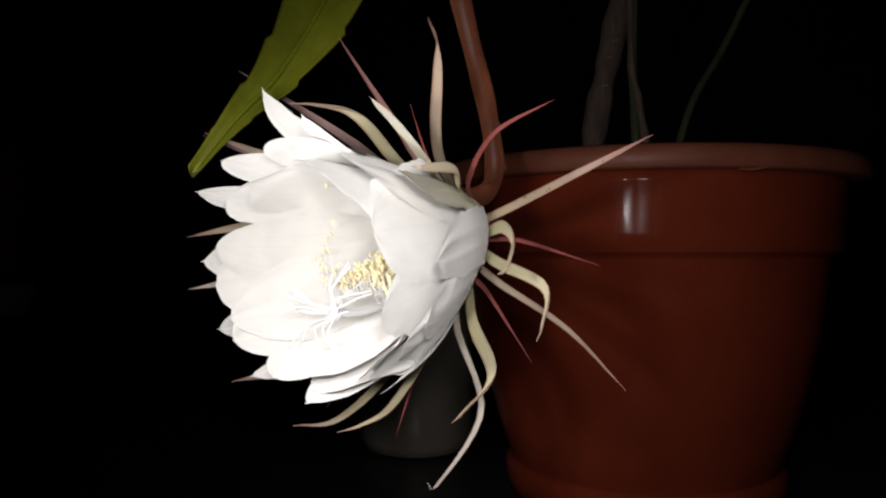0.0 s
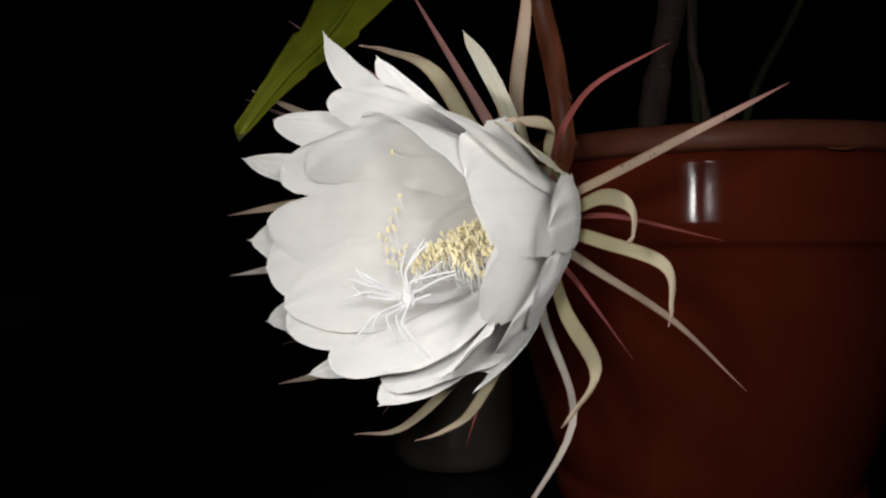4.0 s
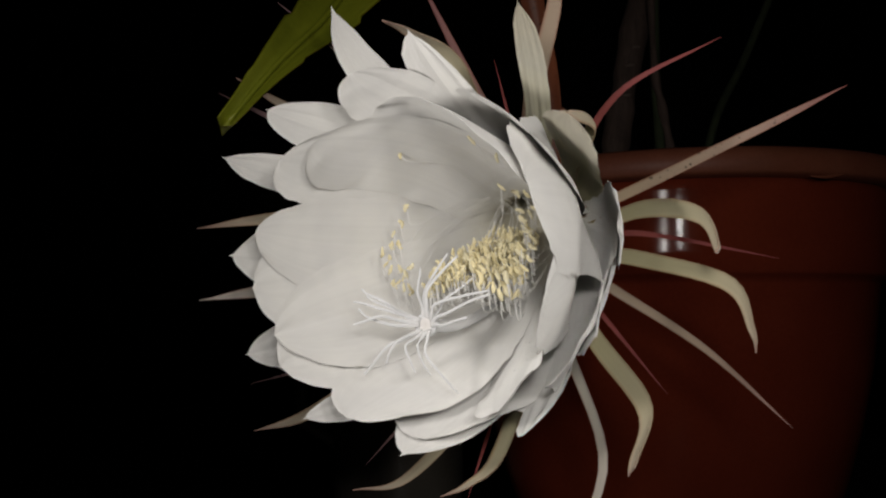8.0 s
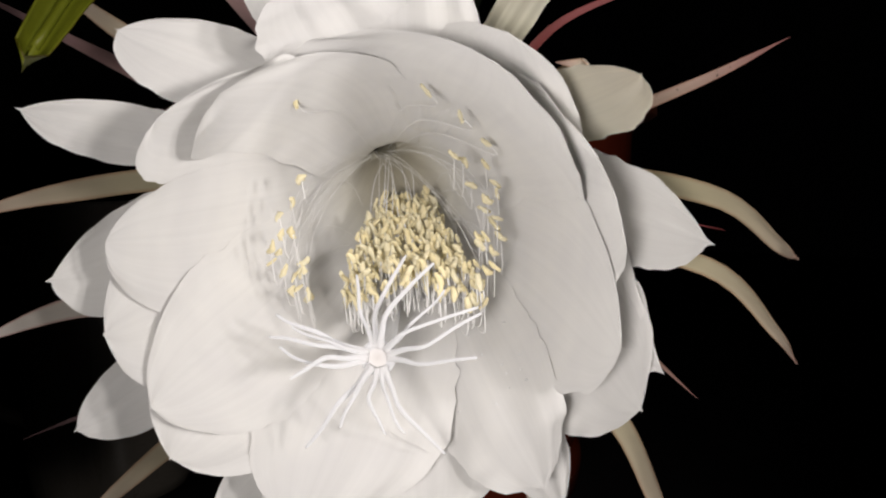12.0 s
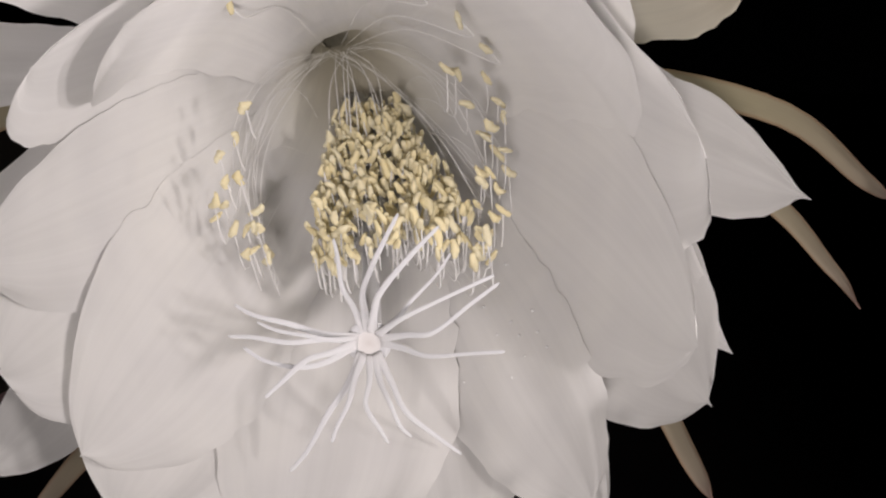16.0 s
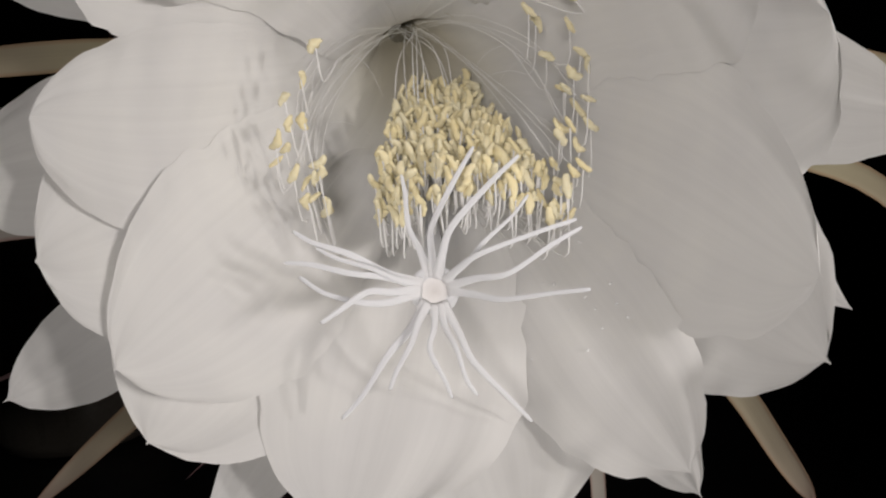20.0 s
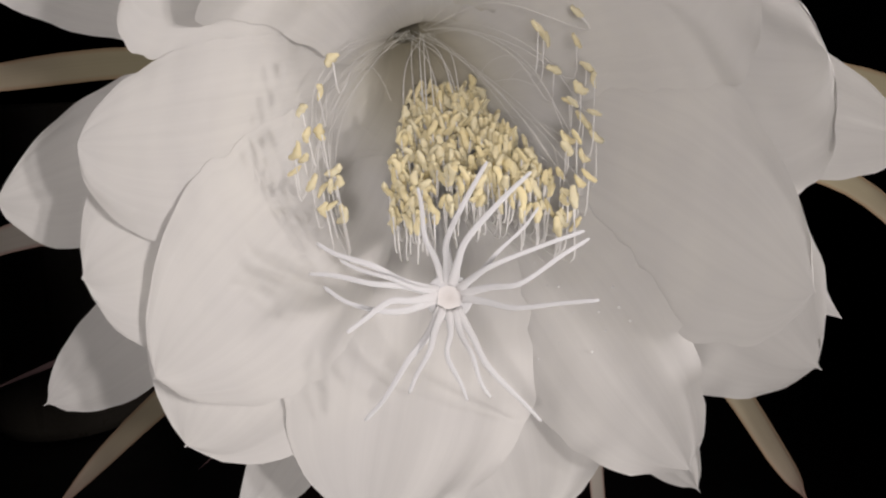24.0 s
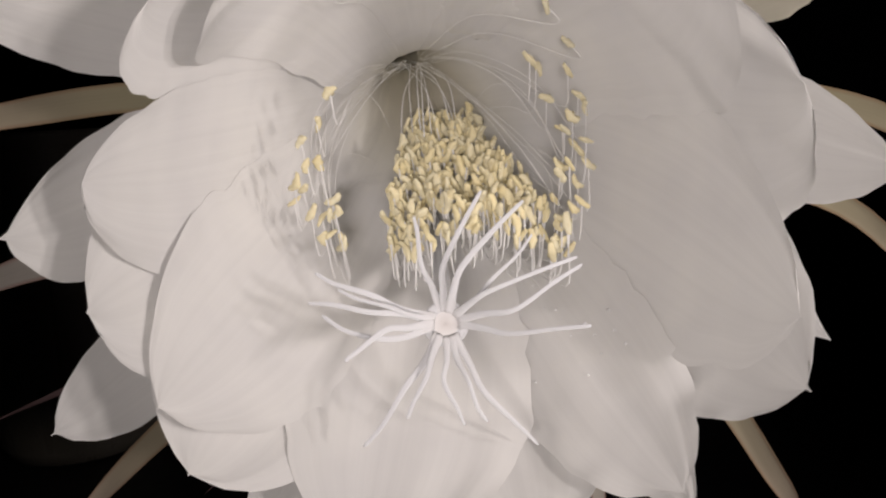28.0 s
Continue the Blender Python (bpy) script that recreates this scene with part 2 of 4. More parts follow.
POLLEN = pollen_material()
LEAF = leaf_material()
POT_BODY = plastic_material("terracotta_plastic", (0.178, 0.028, 0.013), (0.218, 0.037, 0.017), 0.11, scratch=0.2, gloss=0.10)
POT_RIM = plastic_material("dusty_terracotta_rim", (0.215, 0.060, 0.033), (0.275, 0.092, 0.052), 0.5)
JUG_GREY = plastic_material("grey_plastic", (0.21, 0.19, 0.16), (0.26, 0.235, 0.20), 0.30)
BUCKET_RED = plastic_material("dark_red_plastic", (0.26, 0.02, 0.02), (0.32, 0.03, 0.03), 0.4)
BAND_WHITE = plastic_material("white_plastic", (0.40, 0.40, 0.43), (0.50, 0.50, 0.53), 0.45)
SOIL = bark_material("potting_soil", (0.020, 0.013, 0.009), (0.06, 0.04, 0.028))
BARK = bark_material("brown_bark", (0.06, 0.038, 0.03), (0.13, 0.085, 0.068))
SHOOT = bark_material("green_shoot", (0.025, 0.036, 0.014), (0.05, 0.065, 0.025))
BARK_PORE = bark_material("pale_bark_pore", (0.14, 0.10, 0.08), (0.22, 0.17, 0.14))
GROUND = plastic_material("dark_floor", (0.018, 0.018, 0.020), (0.030, 0.029, 0.030), 0.35, 9.0)
WALL = plastic_material("dark_wall", (0.02, 0.02, 0.02), (0.03, 0.03, 0.03), 0.9, 5.0)


# ---- mesh helpers ----
def mesh_of(name, verts, faces, mat, uvs=None, smooth=True):
    me = bpy.data.meshes.new(name)
    me.from_pydata([tuple(v) for v in verts], [], faces)
    me.materials.append(mat)
    me.polygons.foreach_set("use_smooth", [smooth] * len(me.polygons))
    if uvs is not None:
        layer = me.uv_layers.new(name="UVMap")
        index = np.empty(len(me.loops), dtype=np.int32)
        me.loops.foreach_get("vertex_index", index)
        layer.data.foreach_set("uv", np.asarray(uvs, dtype=np.float32)[index].ravel())
    me.update()
    return me


def part(name, me, parent, label=""):
    ob = new(name, me)
    ob.parent = parent
    return tagged(ob, label) if label else ob


def thing(name, at=(0, 0, 0), label="", category="", group="", kind=""):
    ob = new(name)
    ob.location = at
    return tagged(ob, label, category, group, kind)


def smooth_path(points, count, ):
    """Catmull-Rom through the points."""
    p = [np.array(q, float) for q in points]
    p = [2 * p[0] - p[1]] + p + [2 * p[-1] - p[-2]]
    out = []
    spans = len(p) - 3
    for k in range(count):
        s = k / (count - 1) * spans
        i = min(int(s), spans - 1)
        t = s - i
        a, b, c, d = p[i : i + 4]
        out.append(0.5 * (2 * b + (c - a) * t + (2 * a - 5 * b + 4 * c - d) * t * t + (3 * b - a - 3 * c + d) * t ** 3))
    return np.array(out)


def unit(v):
    return v / max(np.linalg.norm(v), 1e-9)


def frames_along(path, hint):
    """Tangent, side and normal at each point; hint: where the normal should look."""
    tang = np.gradient(path, axis=0)
    rows = []
    for k, t in enumerate(tang):
        t = unit(t)
        h = hint(path[k]) if callable(hint) else np.array(hint, float)
        side = unit(np.cross(t, h))
        rows.append((t, side, np.cross(side, t)))
    return rows


def swept(name, path, radius, mat, hint=(0.3, 0.2, 1.0), sides=8, squash=1.0, open_start=False, open_end=False):
    """A round stalk along a path; radius(s) for s from 0 to 1."""
    path = np.asarray(path)
    verts, uvs, faces = [], [], []
    n = len(path)
    for k, (t, side, nor) in enumerate(frames_along(path, hint)):
        s = k / (n - 1)
        r = radius(s)
        for j in range(sides):
            a = 2 * math.pi * j / sides
            verts.append(path[k] + r * (math.cos(a) * side + squash * math.sin(a) * nor))
            uvs.append((j / sides, s))
    for k in range(n - 1):
        for j in range(sides):
            a, b = k * sides + j, k * sides + (j + 1) % sides
            faces.append((a, b, b + sides, a + sides))
    if not open_start:
        faces.append(tuple(range(sides - 1, -1, -1)))
    if not open_end:
        faces.append(tuple((n - 1) * sides + j for j in range(sides)))
    return mesh_of(name, verts, faces, mat, uvs)


def turned(name, profile, mat, sides=64, center=(0, 0)):
    """A body turned round the z axis from (radius, height) pairs; closed where the radius is 0."""
    verts, uvs, faces = [], [], []
    n = len(profile)
    for k, (r, z) in enumerate(profile):
        for j in range(sides):
            a = 2 * math.pi * j / sides
            verts.append((center[0] + r * math.cos(a), center[1] + r * math.sin(a), z))
            uvs.append((j / sides, k / (n - 1)))
    for k in range(n - 1):
        for j in range(sides):
            a, b = k * sides + j, k * sides + (j + 1) % sides
            faces.append((a, b, b + sides, a + sides))
    return mesh_of(name, verts, faces, mat, uvs)


# ---- the flower's own axes: right, up and out of its mouth ----
OUT = Vector((-0.59, -0.805, 0.06)).normalized()
RIGHT = Vector((0, 0, 1)).cross(OUT).normalized()
UP = OUT.cross(RIGHT)
HEART = Vector((-0.062, 0.360, 0.163))
FLOWER_AXES = Matrix((RIGHT, UP, OUT)).transposed().to_4x4()
FLOWER_AXES.translation = HEART
MM = 0.001
CENTRE = np.array([0.0, 15.0, 0.0])

flower = new("cactus_flower")
flower.matrix_basis = FLOWER_AXES
tagged(flower, "large white night-blooming cactus flower with many layered petals, wide open", "flower")


def bezier(p0, p1, p2, p3, s):
    q = 1 - s
    return q ** 3 * p0 + 3 * q * q * s * p1 + 3 * q * s * s * p2 + s ** 3 * p3


def middle(depth):
    """The middle of the bowl at a depth along the flower's axis: it slants down towards its mouth and bends up into the tube."""
    k = (depth + 80) / 90
    d = max(0.0, -97 - depth)
    bend = 0.022 * d * d if d < 16 else 0.022 * 256 + 0.70 * (d - 16)
    return np.array([4.0 * k - 0.4 * bend, 15 - 18 * k + 0.16 * max(0.0, -75 - depth) + bend])


laid = []


def petal(tip, width, layer=0.0, splay=0.0, point=0.2, flat=8.0, ruffle=0.5, belly=0.0, mat=PETAL, label="", widest=0.64, tilt=0.5, base_wide=0.5, skew=0.0, cup=0.0, end_curl=0.0, blunt=2.7, ragged=1.5, funnel=(0.575, 20), crimp=1.0, crumple=0.0):
    """One petal from the mouth of the tube to its tip (millimetres on the flower's axes), lying on a bowl round the flower's axis.
    layer: millimetres outside the innermost petals; splay: 0 upright like a cup, 1 spread outwards; point: 0 round end, 1 pointed;
    flat: how much flatter it is across than the bowl; tilt: one edge lies inside and one outside its neighbours; skew: its axis bends round the bowl."""
    tip = np.array(tip, float)
    seed = tip[0] * 0.37 + tip[1] * 0.71 + tip[2] * 0.13
    off = tip[:2] - middle(tip[2])
    reach, angle = np.linalg.norm(off), math.atan2(off[1], off[0])
    r0, n0 = 6.5 + 0.4 * layer, -108 - 0.6 * layer
    deep, run = tip[2] - n0, reach - r0
    rn = [np.array(p) for p in (
        (r0 - 2.2, n0 - 12),
        (r0 + run * (funnel[0] - 0.16 * splay) + layer * 0.6, n0 + funnel[1] + 0.10 * deep * splay - 0.5 * layer),
        (reach + belly + layer * 0.3 - splay * 0.40 * run, tip[2] - deep * (0.52 - 0.39 * splay)),
        (reach, tip[2]))]
    ns, nx = 58, 30
    steps = [1 - (1 - k / ns) ** 1.45 for k in range(ns + 1)]
    line = np.array([bezier(*rn, s) for s in steps])
    slope = np.gradient(line, axis=0)
    verts_a, verts_b, uvs = [], [], []
    for k, s in enumerate(steps):
        r, depth = line[k]
        if s < widest:
            f = base_wide + (1 - base_wide) * math.sin(0.5 * math.pi * s / widest) ** 1.2
        else:
            q = min(1.0, (s - widest) / (1 - widest) * (1 + 0.08 * point))
            f = (1 - q ** (blunt - 1.0 * point)) ** (0.5 + 0.32 * point)
            nib = 0.05 + 0.27 * min(1.0, point / 0.5)
            f = math.hypot(f, nib * min(1.0, (1 - s) / 0.10)) if s > 0.7 else f
            f = max(min(f, 1.0), 0.006)
        half = 0.5 * width * f
        dr, dn = unit(slope[k])
        for j in range(nx + 1):
            x = 2 * j / nx - 1
            edge = x * x
            wave = noise.noise(Vector((seed + 2.2 * x, 3.2 * s, seed)))
            frill = noise.noise(Vector((seed * 2, 9 * s, 3 + 2 * x)))
            nick = 1 + edge * (0.035 * noise.noise(Vector((seed, 14.0 * s, 7 + x))) + 0.035 * ragged * noise.noise(Vector((seed, 26.0 * s, 3 + x))))
            big = r + flat
            turn = half * nick * x / max(big, 10.0)
            bitten = 0.9 * ragged * (noise.noise(Vector((half * x / 3.2 + seed, 1.7, seed))) + 0.6 * noise.noise(Vector((half * x / 1.3, 5.1, seed)))) * max(0.0, (s - 0.8) / 0.2) ** 2
            turn = math.copysign(min(abs(turn), 1.5), turn)
            a = angle + skew * (1 - s) * s
            inward = ruffle * (0.9 * wave * s + 0.5 * edge * edge * frill * s + 0.55 * edge ** 4 * noise.noise(Vector((seed, 24 * s, 5 * x))) * s) + 0.22 * math.cos(8.5 * x + seed) * s * (1 - edge) + 0.8 * crimp * noise.noise(Vector((2.4 * x + seed, 1.1 * s, seed * 1.7))) * math.sin(math.pi * min(1, s * 0.75)) * (1 - 0.5 * edge) - tilt * x * min(1, 2 * s) + 0.20 * noise.noise(Vector((6.5 * x + 3 * seed, 1.4 * s, seed))) * min(1.0, 2.5 * s)
            inward *= min(1.0, 1.5 * f)
            rolled = min(1.0, max(0.0, (s - 0.62) / 0.3)) + max(0.0, abs(x) - 0.7) * 1.6 * min(1.0, max(0.0, (s - 0.5) / 0.3))
            inward += 0.45 * crumple * rolled * noise.noise(Vector((half * x / 8.0 + seed, 8.0 * s, 2 * seed))) * min(1.0, 3 * f)
            inward += cup * edge * half * 0.1 - 0.30 * math.exp(-((x / 0.08) ** 2)) * (1 - s) + end_curl * max(0, s - 0.7) ** 2 * 11
            for sign, store in ((1, verts_a), (-1, verts_b)):
                lift = inward + sign * 0.18 * (1 - 0.85 * edge) * (1 - 0.8 * s)
                rr, nn = big - lift * dn + 0.35 * bitten * dr, depth + lift * dr + 0.35 * bitten * dn
                c = middle(nn)
                store.append((MM * (c[0] - flat * math.cos(a) + rr * math.cos(a + turn)), MM * (c[1] - flat * math.sin(a) + rr * math.sin(a + turn)), MM * nn))
            uvs.append((j / nx, s))
    w = nx + 1
    total = len(verts_a)
    faces = []
    for k in range(ns):
        for j in range(nx):
            a = k * w + j
            faces.append((a, a + 1, a + w + 1, a + w))
            faces.append((total + a, total + a + w, total + a + w + 1, total + a + 1))
    rim = [k * w for k in range(ns + 1)] + [ns * w + j for j in range(1, nx + 1)] + [k * w + nx for k in range(ns - 1, -1, -1)]
    extra = [verts_a[a] for a in rim] + [verts_b[a] for a in rim]
    for k in range(len(rim) - 1):
        a = 2 * total + k
        faces.append((a, a + len(rim), a + len(rim) + 1, a + 1))
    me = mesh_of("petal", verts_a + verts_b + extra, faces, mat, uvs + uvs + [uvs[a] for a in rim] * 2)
    laid.append((me, ns, nx, rim, steps))
    return part("petal", me, flower, label)


def settle(record, others):
    """Let the two edges of a petal down on the petals behind it, with a hair's breadth between."""
    me, ns, nx, rim, steps = record
    w, total = nx + 1, (ns + 1) * (nx + 1)
    co = np.empty(len(me.vertices) * 3)
    me.vertices.foreach_get("co", co)
    co = co.reshape(-1, 3)
    grid = co[:total].reshape(ns + 1, w, 3)
    out = np.cross(np.gradient(grid, axis=0), np.gradient(grid, axis=1))
    out /= np.maximum(np.linalg.norm(out, axis=2, keepdims=True), 1e-12)
    mids = np.array([[*(middle(z / MM) * MM), z] for z in grid[:, w // 2, 2]])
    out *= np.sign(np.sum(out * (grid - mids[:, None]), axis=2, keepdims=True))
    move = np.zeros((ns + 1, w))
    free = np.full((ns + 1, w), 1.0)
    for col in range(w):
        for k in range(ns + 1):
            hit = others.ray_cast(Vector(grid[k, col]), Vector(out[k, col]), 0.008)
            if hit[0] is not None:
                free[k, col] = max(0.0, hit[3] - 0.00035)
    for col, half in ((0, range(0, w // 2 + 1)), (nx, range(w // 2, w))):
        gap = np.array([free[k, col] if free[k, col] < 1 else np.nan for k in range(ns + 1)])
        known = ~np.isnan(gap)
        if known.sum() < 4:
            continue
        gap = np.interp(np.arange(ns + 1), np.flatnonzero(known), gap[known], left=0.0, right=0.0)
        gap = np.convolve(np.pad(gap, 1, mode="edge"), np.ones(3) / 3, "valid")
        for j in half:
            x = abs(2 * j / nx - 1)
            share = min(1.0, max(0.0, (x - 0.25) / 0.75)) ** 1.5
            for k, s in enumerate(steps):
                fade = min(1.0, max(0.0, (0.95 - s) / 0.18)) * min(1.0, s / 0.08)
                move[k, j] = min(gap[k] * share * fade, free[k, j])
    shift = (out * move[..., None]).reshape(-1, 3)
    co[:total] += shift
    co[total:2 * total] += shift
    co[2 * total:2 * total + len(rim)] += shift[rim]
    co[2 * total + len(rim):] += shift[rim]
    me.vertices.foreach_set("co", co.ravel())
    me.update()


def sepal(points, width, mat, label="", thick=1.3, taper=0.9, face=None):
    """A narrow outer bract along a path of points in millimetres, hollow on its inner side, running out in a point."""
    path = smooth_path(points, 30)
    hint = (lambda p: CENTRE + np.array([0, 0, 40.0]) - p) if face is None else face
    seed = float(path[-1][0] * 0.3 + path[-1][1])
    verts, uvs, faces = [], [], []
    nx = 10
    section = [(math.cos(math.pi * j / nx), 0.25 * math.sin(math.pi * j / nx) ** 2, 1) for j in range(nx + 1)]
    under = [(math.cos(math.pi * j / nx), -math.sin(math.pi * j / nx) ** 0.8, 0) for j in range(nx - 1, 0, -1)]
    ring = section + under
    m = len(ring)
    n = len(path)
    for k, (t, side, nor) in enumerate(frames_along(path, hint)):
        s = k / (n - 1)
        f = (0.62 + 0.38 * math.sin(math.pi * min(1, s / 0.45) / 2)) * max(0.03, 1 - max(0, (s - 0.40) / 0.60) ** (1.1 + taper)) 
        wob = 1 + 0.10 * noise.noise(Vector((seed, s * 5, 1)))
        half = 0.34 * width * f * wob
        th = thick * (0.35 + 0.65 * f)
        bow = 0.8 * half * 0.35
        for cx, cz, top in ring:
            z = -bow * (1 - cx * cx) + (cz * th * 0.5)
            z += 0.25 * noise.noise(Vector((seed, s * 9, cx * 2)))
            verts.append((path[k] + side * half * cx + nor * z) * MM)
            uvs.append((0.5 + 0.5 * cx, s))
    for k in range(n - 1):
        for j in range(m):
            a, b = k * m + j, k * m + (j + 1) % m
            faces.append((a, b, b + m, a + m))
    faces.append(tuple(range(m - 1, -1, -1)))
    faces.append(tuple((n - 1) * m + j for j in range(m)))
    return part("sepal", mesh_of("sepal", verts, faces, mat, uvs), flower, label)


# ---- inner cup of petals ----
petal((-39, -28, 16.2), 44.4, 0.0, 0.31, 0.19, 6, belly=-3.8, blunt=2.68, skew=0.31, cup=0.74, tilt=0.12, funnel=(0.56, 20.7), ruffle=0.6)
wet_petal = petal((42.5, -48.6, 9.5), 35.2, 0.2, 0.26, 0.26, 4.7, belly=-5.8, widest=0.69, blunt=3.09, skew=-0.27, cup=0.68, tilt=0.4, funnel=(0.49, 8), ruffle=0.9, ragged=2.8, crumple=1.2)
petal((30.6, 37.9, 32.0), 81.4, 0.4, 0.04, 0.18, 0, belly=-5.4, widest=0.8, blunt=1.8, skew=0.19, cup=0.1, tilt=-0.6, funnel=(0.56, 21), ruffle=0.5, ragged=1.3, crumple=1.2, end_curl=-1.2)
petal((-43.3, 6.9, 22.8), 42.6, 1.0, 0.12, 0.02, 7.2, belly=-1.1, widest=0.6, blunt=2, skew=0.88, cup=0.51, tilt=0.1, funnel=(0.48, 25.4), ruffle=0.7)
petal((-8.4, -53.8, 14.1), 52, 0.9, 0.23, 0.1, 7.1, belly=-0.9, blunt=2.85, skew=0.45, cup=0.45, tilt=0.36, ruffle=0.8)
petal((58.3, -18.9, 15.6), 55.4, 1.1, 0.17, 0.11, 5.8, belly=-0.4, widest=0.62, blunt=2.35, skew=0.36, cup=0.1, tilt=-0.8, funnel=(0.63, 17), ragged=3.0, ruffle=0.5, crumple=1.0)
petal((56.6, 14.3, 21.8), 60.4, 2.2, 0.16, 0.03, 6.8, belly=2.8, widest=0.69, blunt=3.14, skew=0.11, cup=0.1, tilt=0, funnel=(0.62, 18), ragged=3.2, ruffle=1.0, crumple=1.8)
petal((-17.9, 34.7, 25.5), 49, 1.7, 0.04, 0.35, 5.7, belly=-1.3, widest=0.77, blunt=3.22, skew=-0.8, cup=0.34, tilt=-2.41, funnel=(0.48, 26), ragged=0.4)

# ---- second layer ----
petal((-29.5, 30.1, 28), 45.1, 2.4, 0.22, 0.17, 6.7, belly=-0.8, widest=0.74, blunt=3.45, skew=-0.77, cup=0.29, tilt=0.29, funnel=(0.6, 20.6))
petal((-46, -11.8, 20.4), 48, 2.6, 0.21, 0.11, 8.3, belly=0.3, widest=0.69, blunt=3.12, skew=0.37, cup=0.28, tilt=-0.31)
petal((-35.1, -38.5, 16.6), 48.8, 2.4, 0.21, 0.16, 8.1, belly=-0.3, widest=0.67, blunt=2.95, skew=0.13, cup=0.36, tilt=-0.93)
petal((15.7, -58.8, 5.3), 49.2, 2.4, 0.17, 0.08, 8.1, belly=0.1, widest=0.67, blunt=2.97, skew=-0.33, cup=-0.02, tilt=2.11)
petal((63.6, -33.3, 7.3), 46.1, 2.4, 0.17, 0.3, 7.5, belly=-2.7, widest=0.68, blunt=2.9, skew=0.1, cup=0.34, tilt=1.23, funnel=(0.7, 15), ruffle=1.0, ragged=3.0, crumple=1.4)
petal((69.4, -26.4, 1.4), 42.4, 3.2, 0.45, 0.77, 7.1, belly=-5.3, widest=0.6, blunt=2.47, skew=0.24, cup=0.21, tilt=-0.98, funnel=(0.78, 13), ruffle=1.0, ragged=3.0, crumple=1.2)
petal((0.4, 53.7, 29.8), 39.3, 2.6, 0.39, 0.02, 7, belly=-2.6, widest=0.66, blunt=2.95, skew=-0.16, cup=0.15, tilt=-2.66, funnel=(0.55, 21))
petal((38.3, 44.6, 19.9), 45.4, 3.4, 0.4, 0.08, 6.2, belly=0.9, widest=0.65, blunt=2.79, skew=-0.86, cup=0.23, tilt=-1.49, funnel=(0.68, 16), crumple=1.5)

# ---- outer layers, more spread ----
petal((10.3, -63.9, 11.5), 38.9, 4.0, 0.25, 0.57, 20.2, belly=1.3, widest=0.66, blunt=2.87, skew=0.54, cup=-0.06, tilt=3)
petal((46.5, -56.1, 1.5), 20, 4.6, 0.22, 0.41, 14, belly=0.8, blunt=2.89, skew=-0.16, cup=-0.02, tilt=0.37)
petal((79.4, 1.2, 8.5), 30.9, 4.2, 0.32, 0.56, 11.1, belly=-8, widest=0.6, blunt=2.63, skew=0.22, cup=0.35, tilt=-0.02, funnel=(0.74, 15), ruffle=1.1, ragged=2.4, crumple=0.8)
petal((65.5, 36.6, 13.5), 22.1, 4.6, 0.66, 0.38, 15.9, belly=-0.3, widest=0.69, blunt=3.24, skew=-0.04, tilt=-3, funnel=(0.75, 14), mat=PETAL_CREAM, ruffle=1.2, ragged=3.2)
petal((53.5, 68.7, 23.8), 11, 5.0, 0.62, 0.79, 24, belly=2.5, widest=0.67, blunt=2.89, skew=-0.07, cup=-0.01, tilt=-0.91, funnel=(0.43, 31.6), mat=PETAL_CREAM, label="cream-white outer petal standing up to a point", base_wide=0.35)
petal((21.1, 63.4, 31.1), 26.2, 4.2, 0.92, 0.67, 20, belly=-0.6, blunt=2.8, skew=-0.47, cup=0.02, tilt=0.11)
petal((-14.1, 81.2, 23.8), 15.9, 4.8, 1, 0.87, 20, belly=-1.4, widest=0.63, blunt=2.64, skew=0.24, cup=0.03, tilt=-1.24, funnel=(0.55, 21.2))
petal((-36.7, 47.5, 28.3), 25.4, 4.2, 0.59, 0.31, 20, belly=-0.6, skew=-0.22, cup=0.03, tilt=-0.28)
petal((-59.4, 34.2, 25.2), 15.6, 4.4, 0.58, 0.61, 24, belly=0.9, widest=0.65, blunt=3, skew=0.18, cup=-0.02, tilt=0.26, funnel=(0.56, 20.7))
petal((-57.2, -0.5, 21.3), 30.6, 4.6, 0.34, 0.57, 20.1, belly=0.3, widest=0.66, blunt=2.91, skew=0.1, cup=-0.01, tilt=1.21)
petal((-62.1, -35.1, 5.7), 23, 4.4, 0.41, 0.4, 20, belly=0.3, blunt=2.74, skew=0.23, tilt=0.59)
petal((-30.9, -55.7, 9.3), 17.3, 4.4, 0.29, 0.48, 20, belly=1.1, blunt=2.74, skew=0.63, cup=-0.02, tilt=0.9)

# ---- every petal rests on those behind it ----
for record in laid[::-1]:
    soup, corners = [], []
    for other in laid:
        if other is not record:
            base, sheet = len(soup), (other[1] + 1) * (other[2] + 1)
            soup += [v.co.copy() for v in other[0].vertices[:sheet]]
            corners += [[base + i for i in f.vertices] for f in other[0].polygons if max(f.vertices) < sheet]
    settle(record, BVHTree.FromPolygons(soup, corners))


def droplet_mesh():
    bm = bmesh.new()
    bmesh.ops.create_icosphere(bm, subdivisions=2, radius=0.0003)
    me = bpy.data.meshes.new("dew_drop")
    bm.to_mesh(me)
    bm.free()
    m, nt, bsdf = material("dew")
    # opaque white bead: the drop's glint is put into its base colour
    bsdf.inputs["Base Color"].default_value = (0.98, 0.98, 0.98, 1)
    bsdf.inputs["Roughness"].default_value = 0.05
    bsdf.inputs["IOR"].default_value = 1.33
    me.materials.append(m)
    me.polygons.foreach_set("use_smooth", [True] * len(me.polygons))
    return me


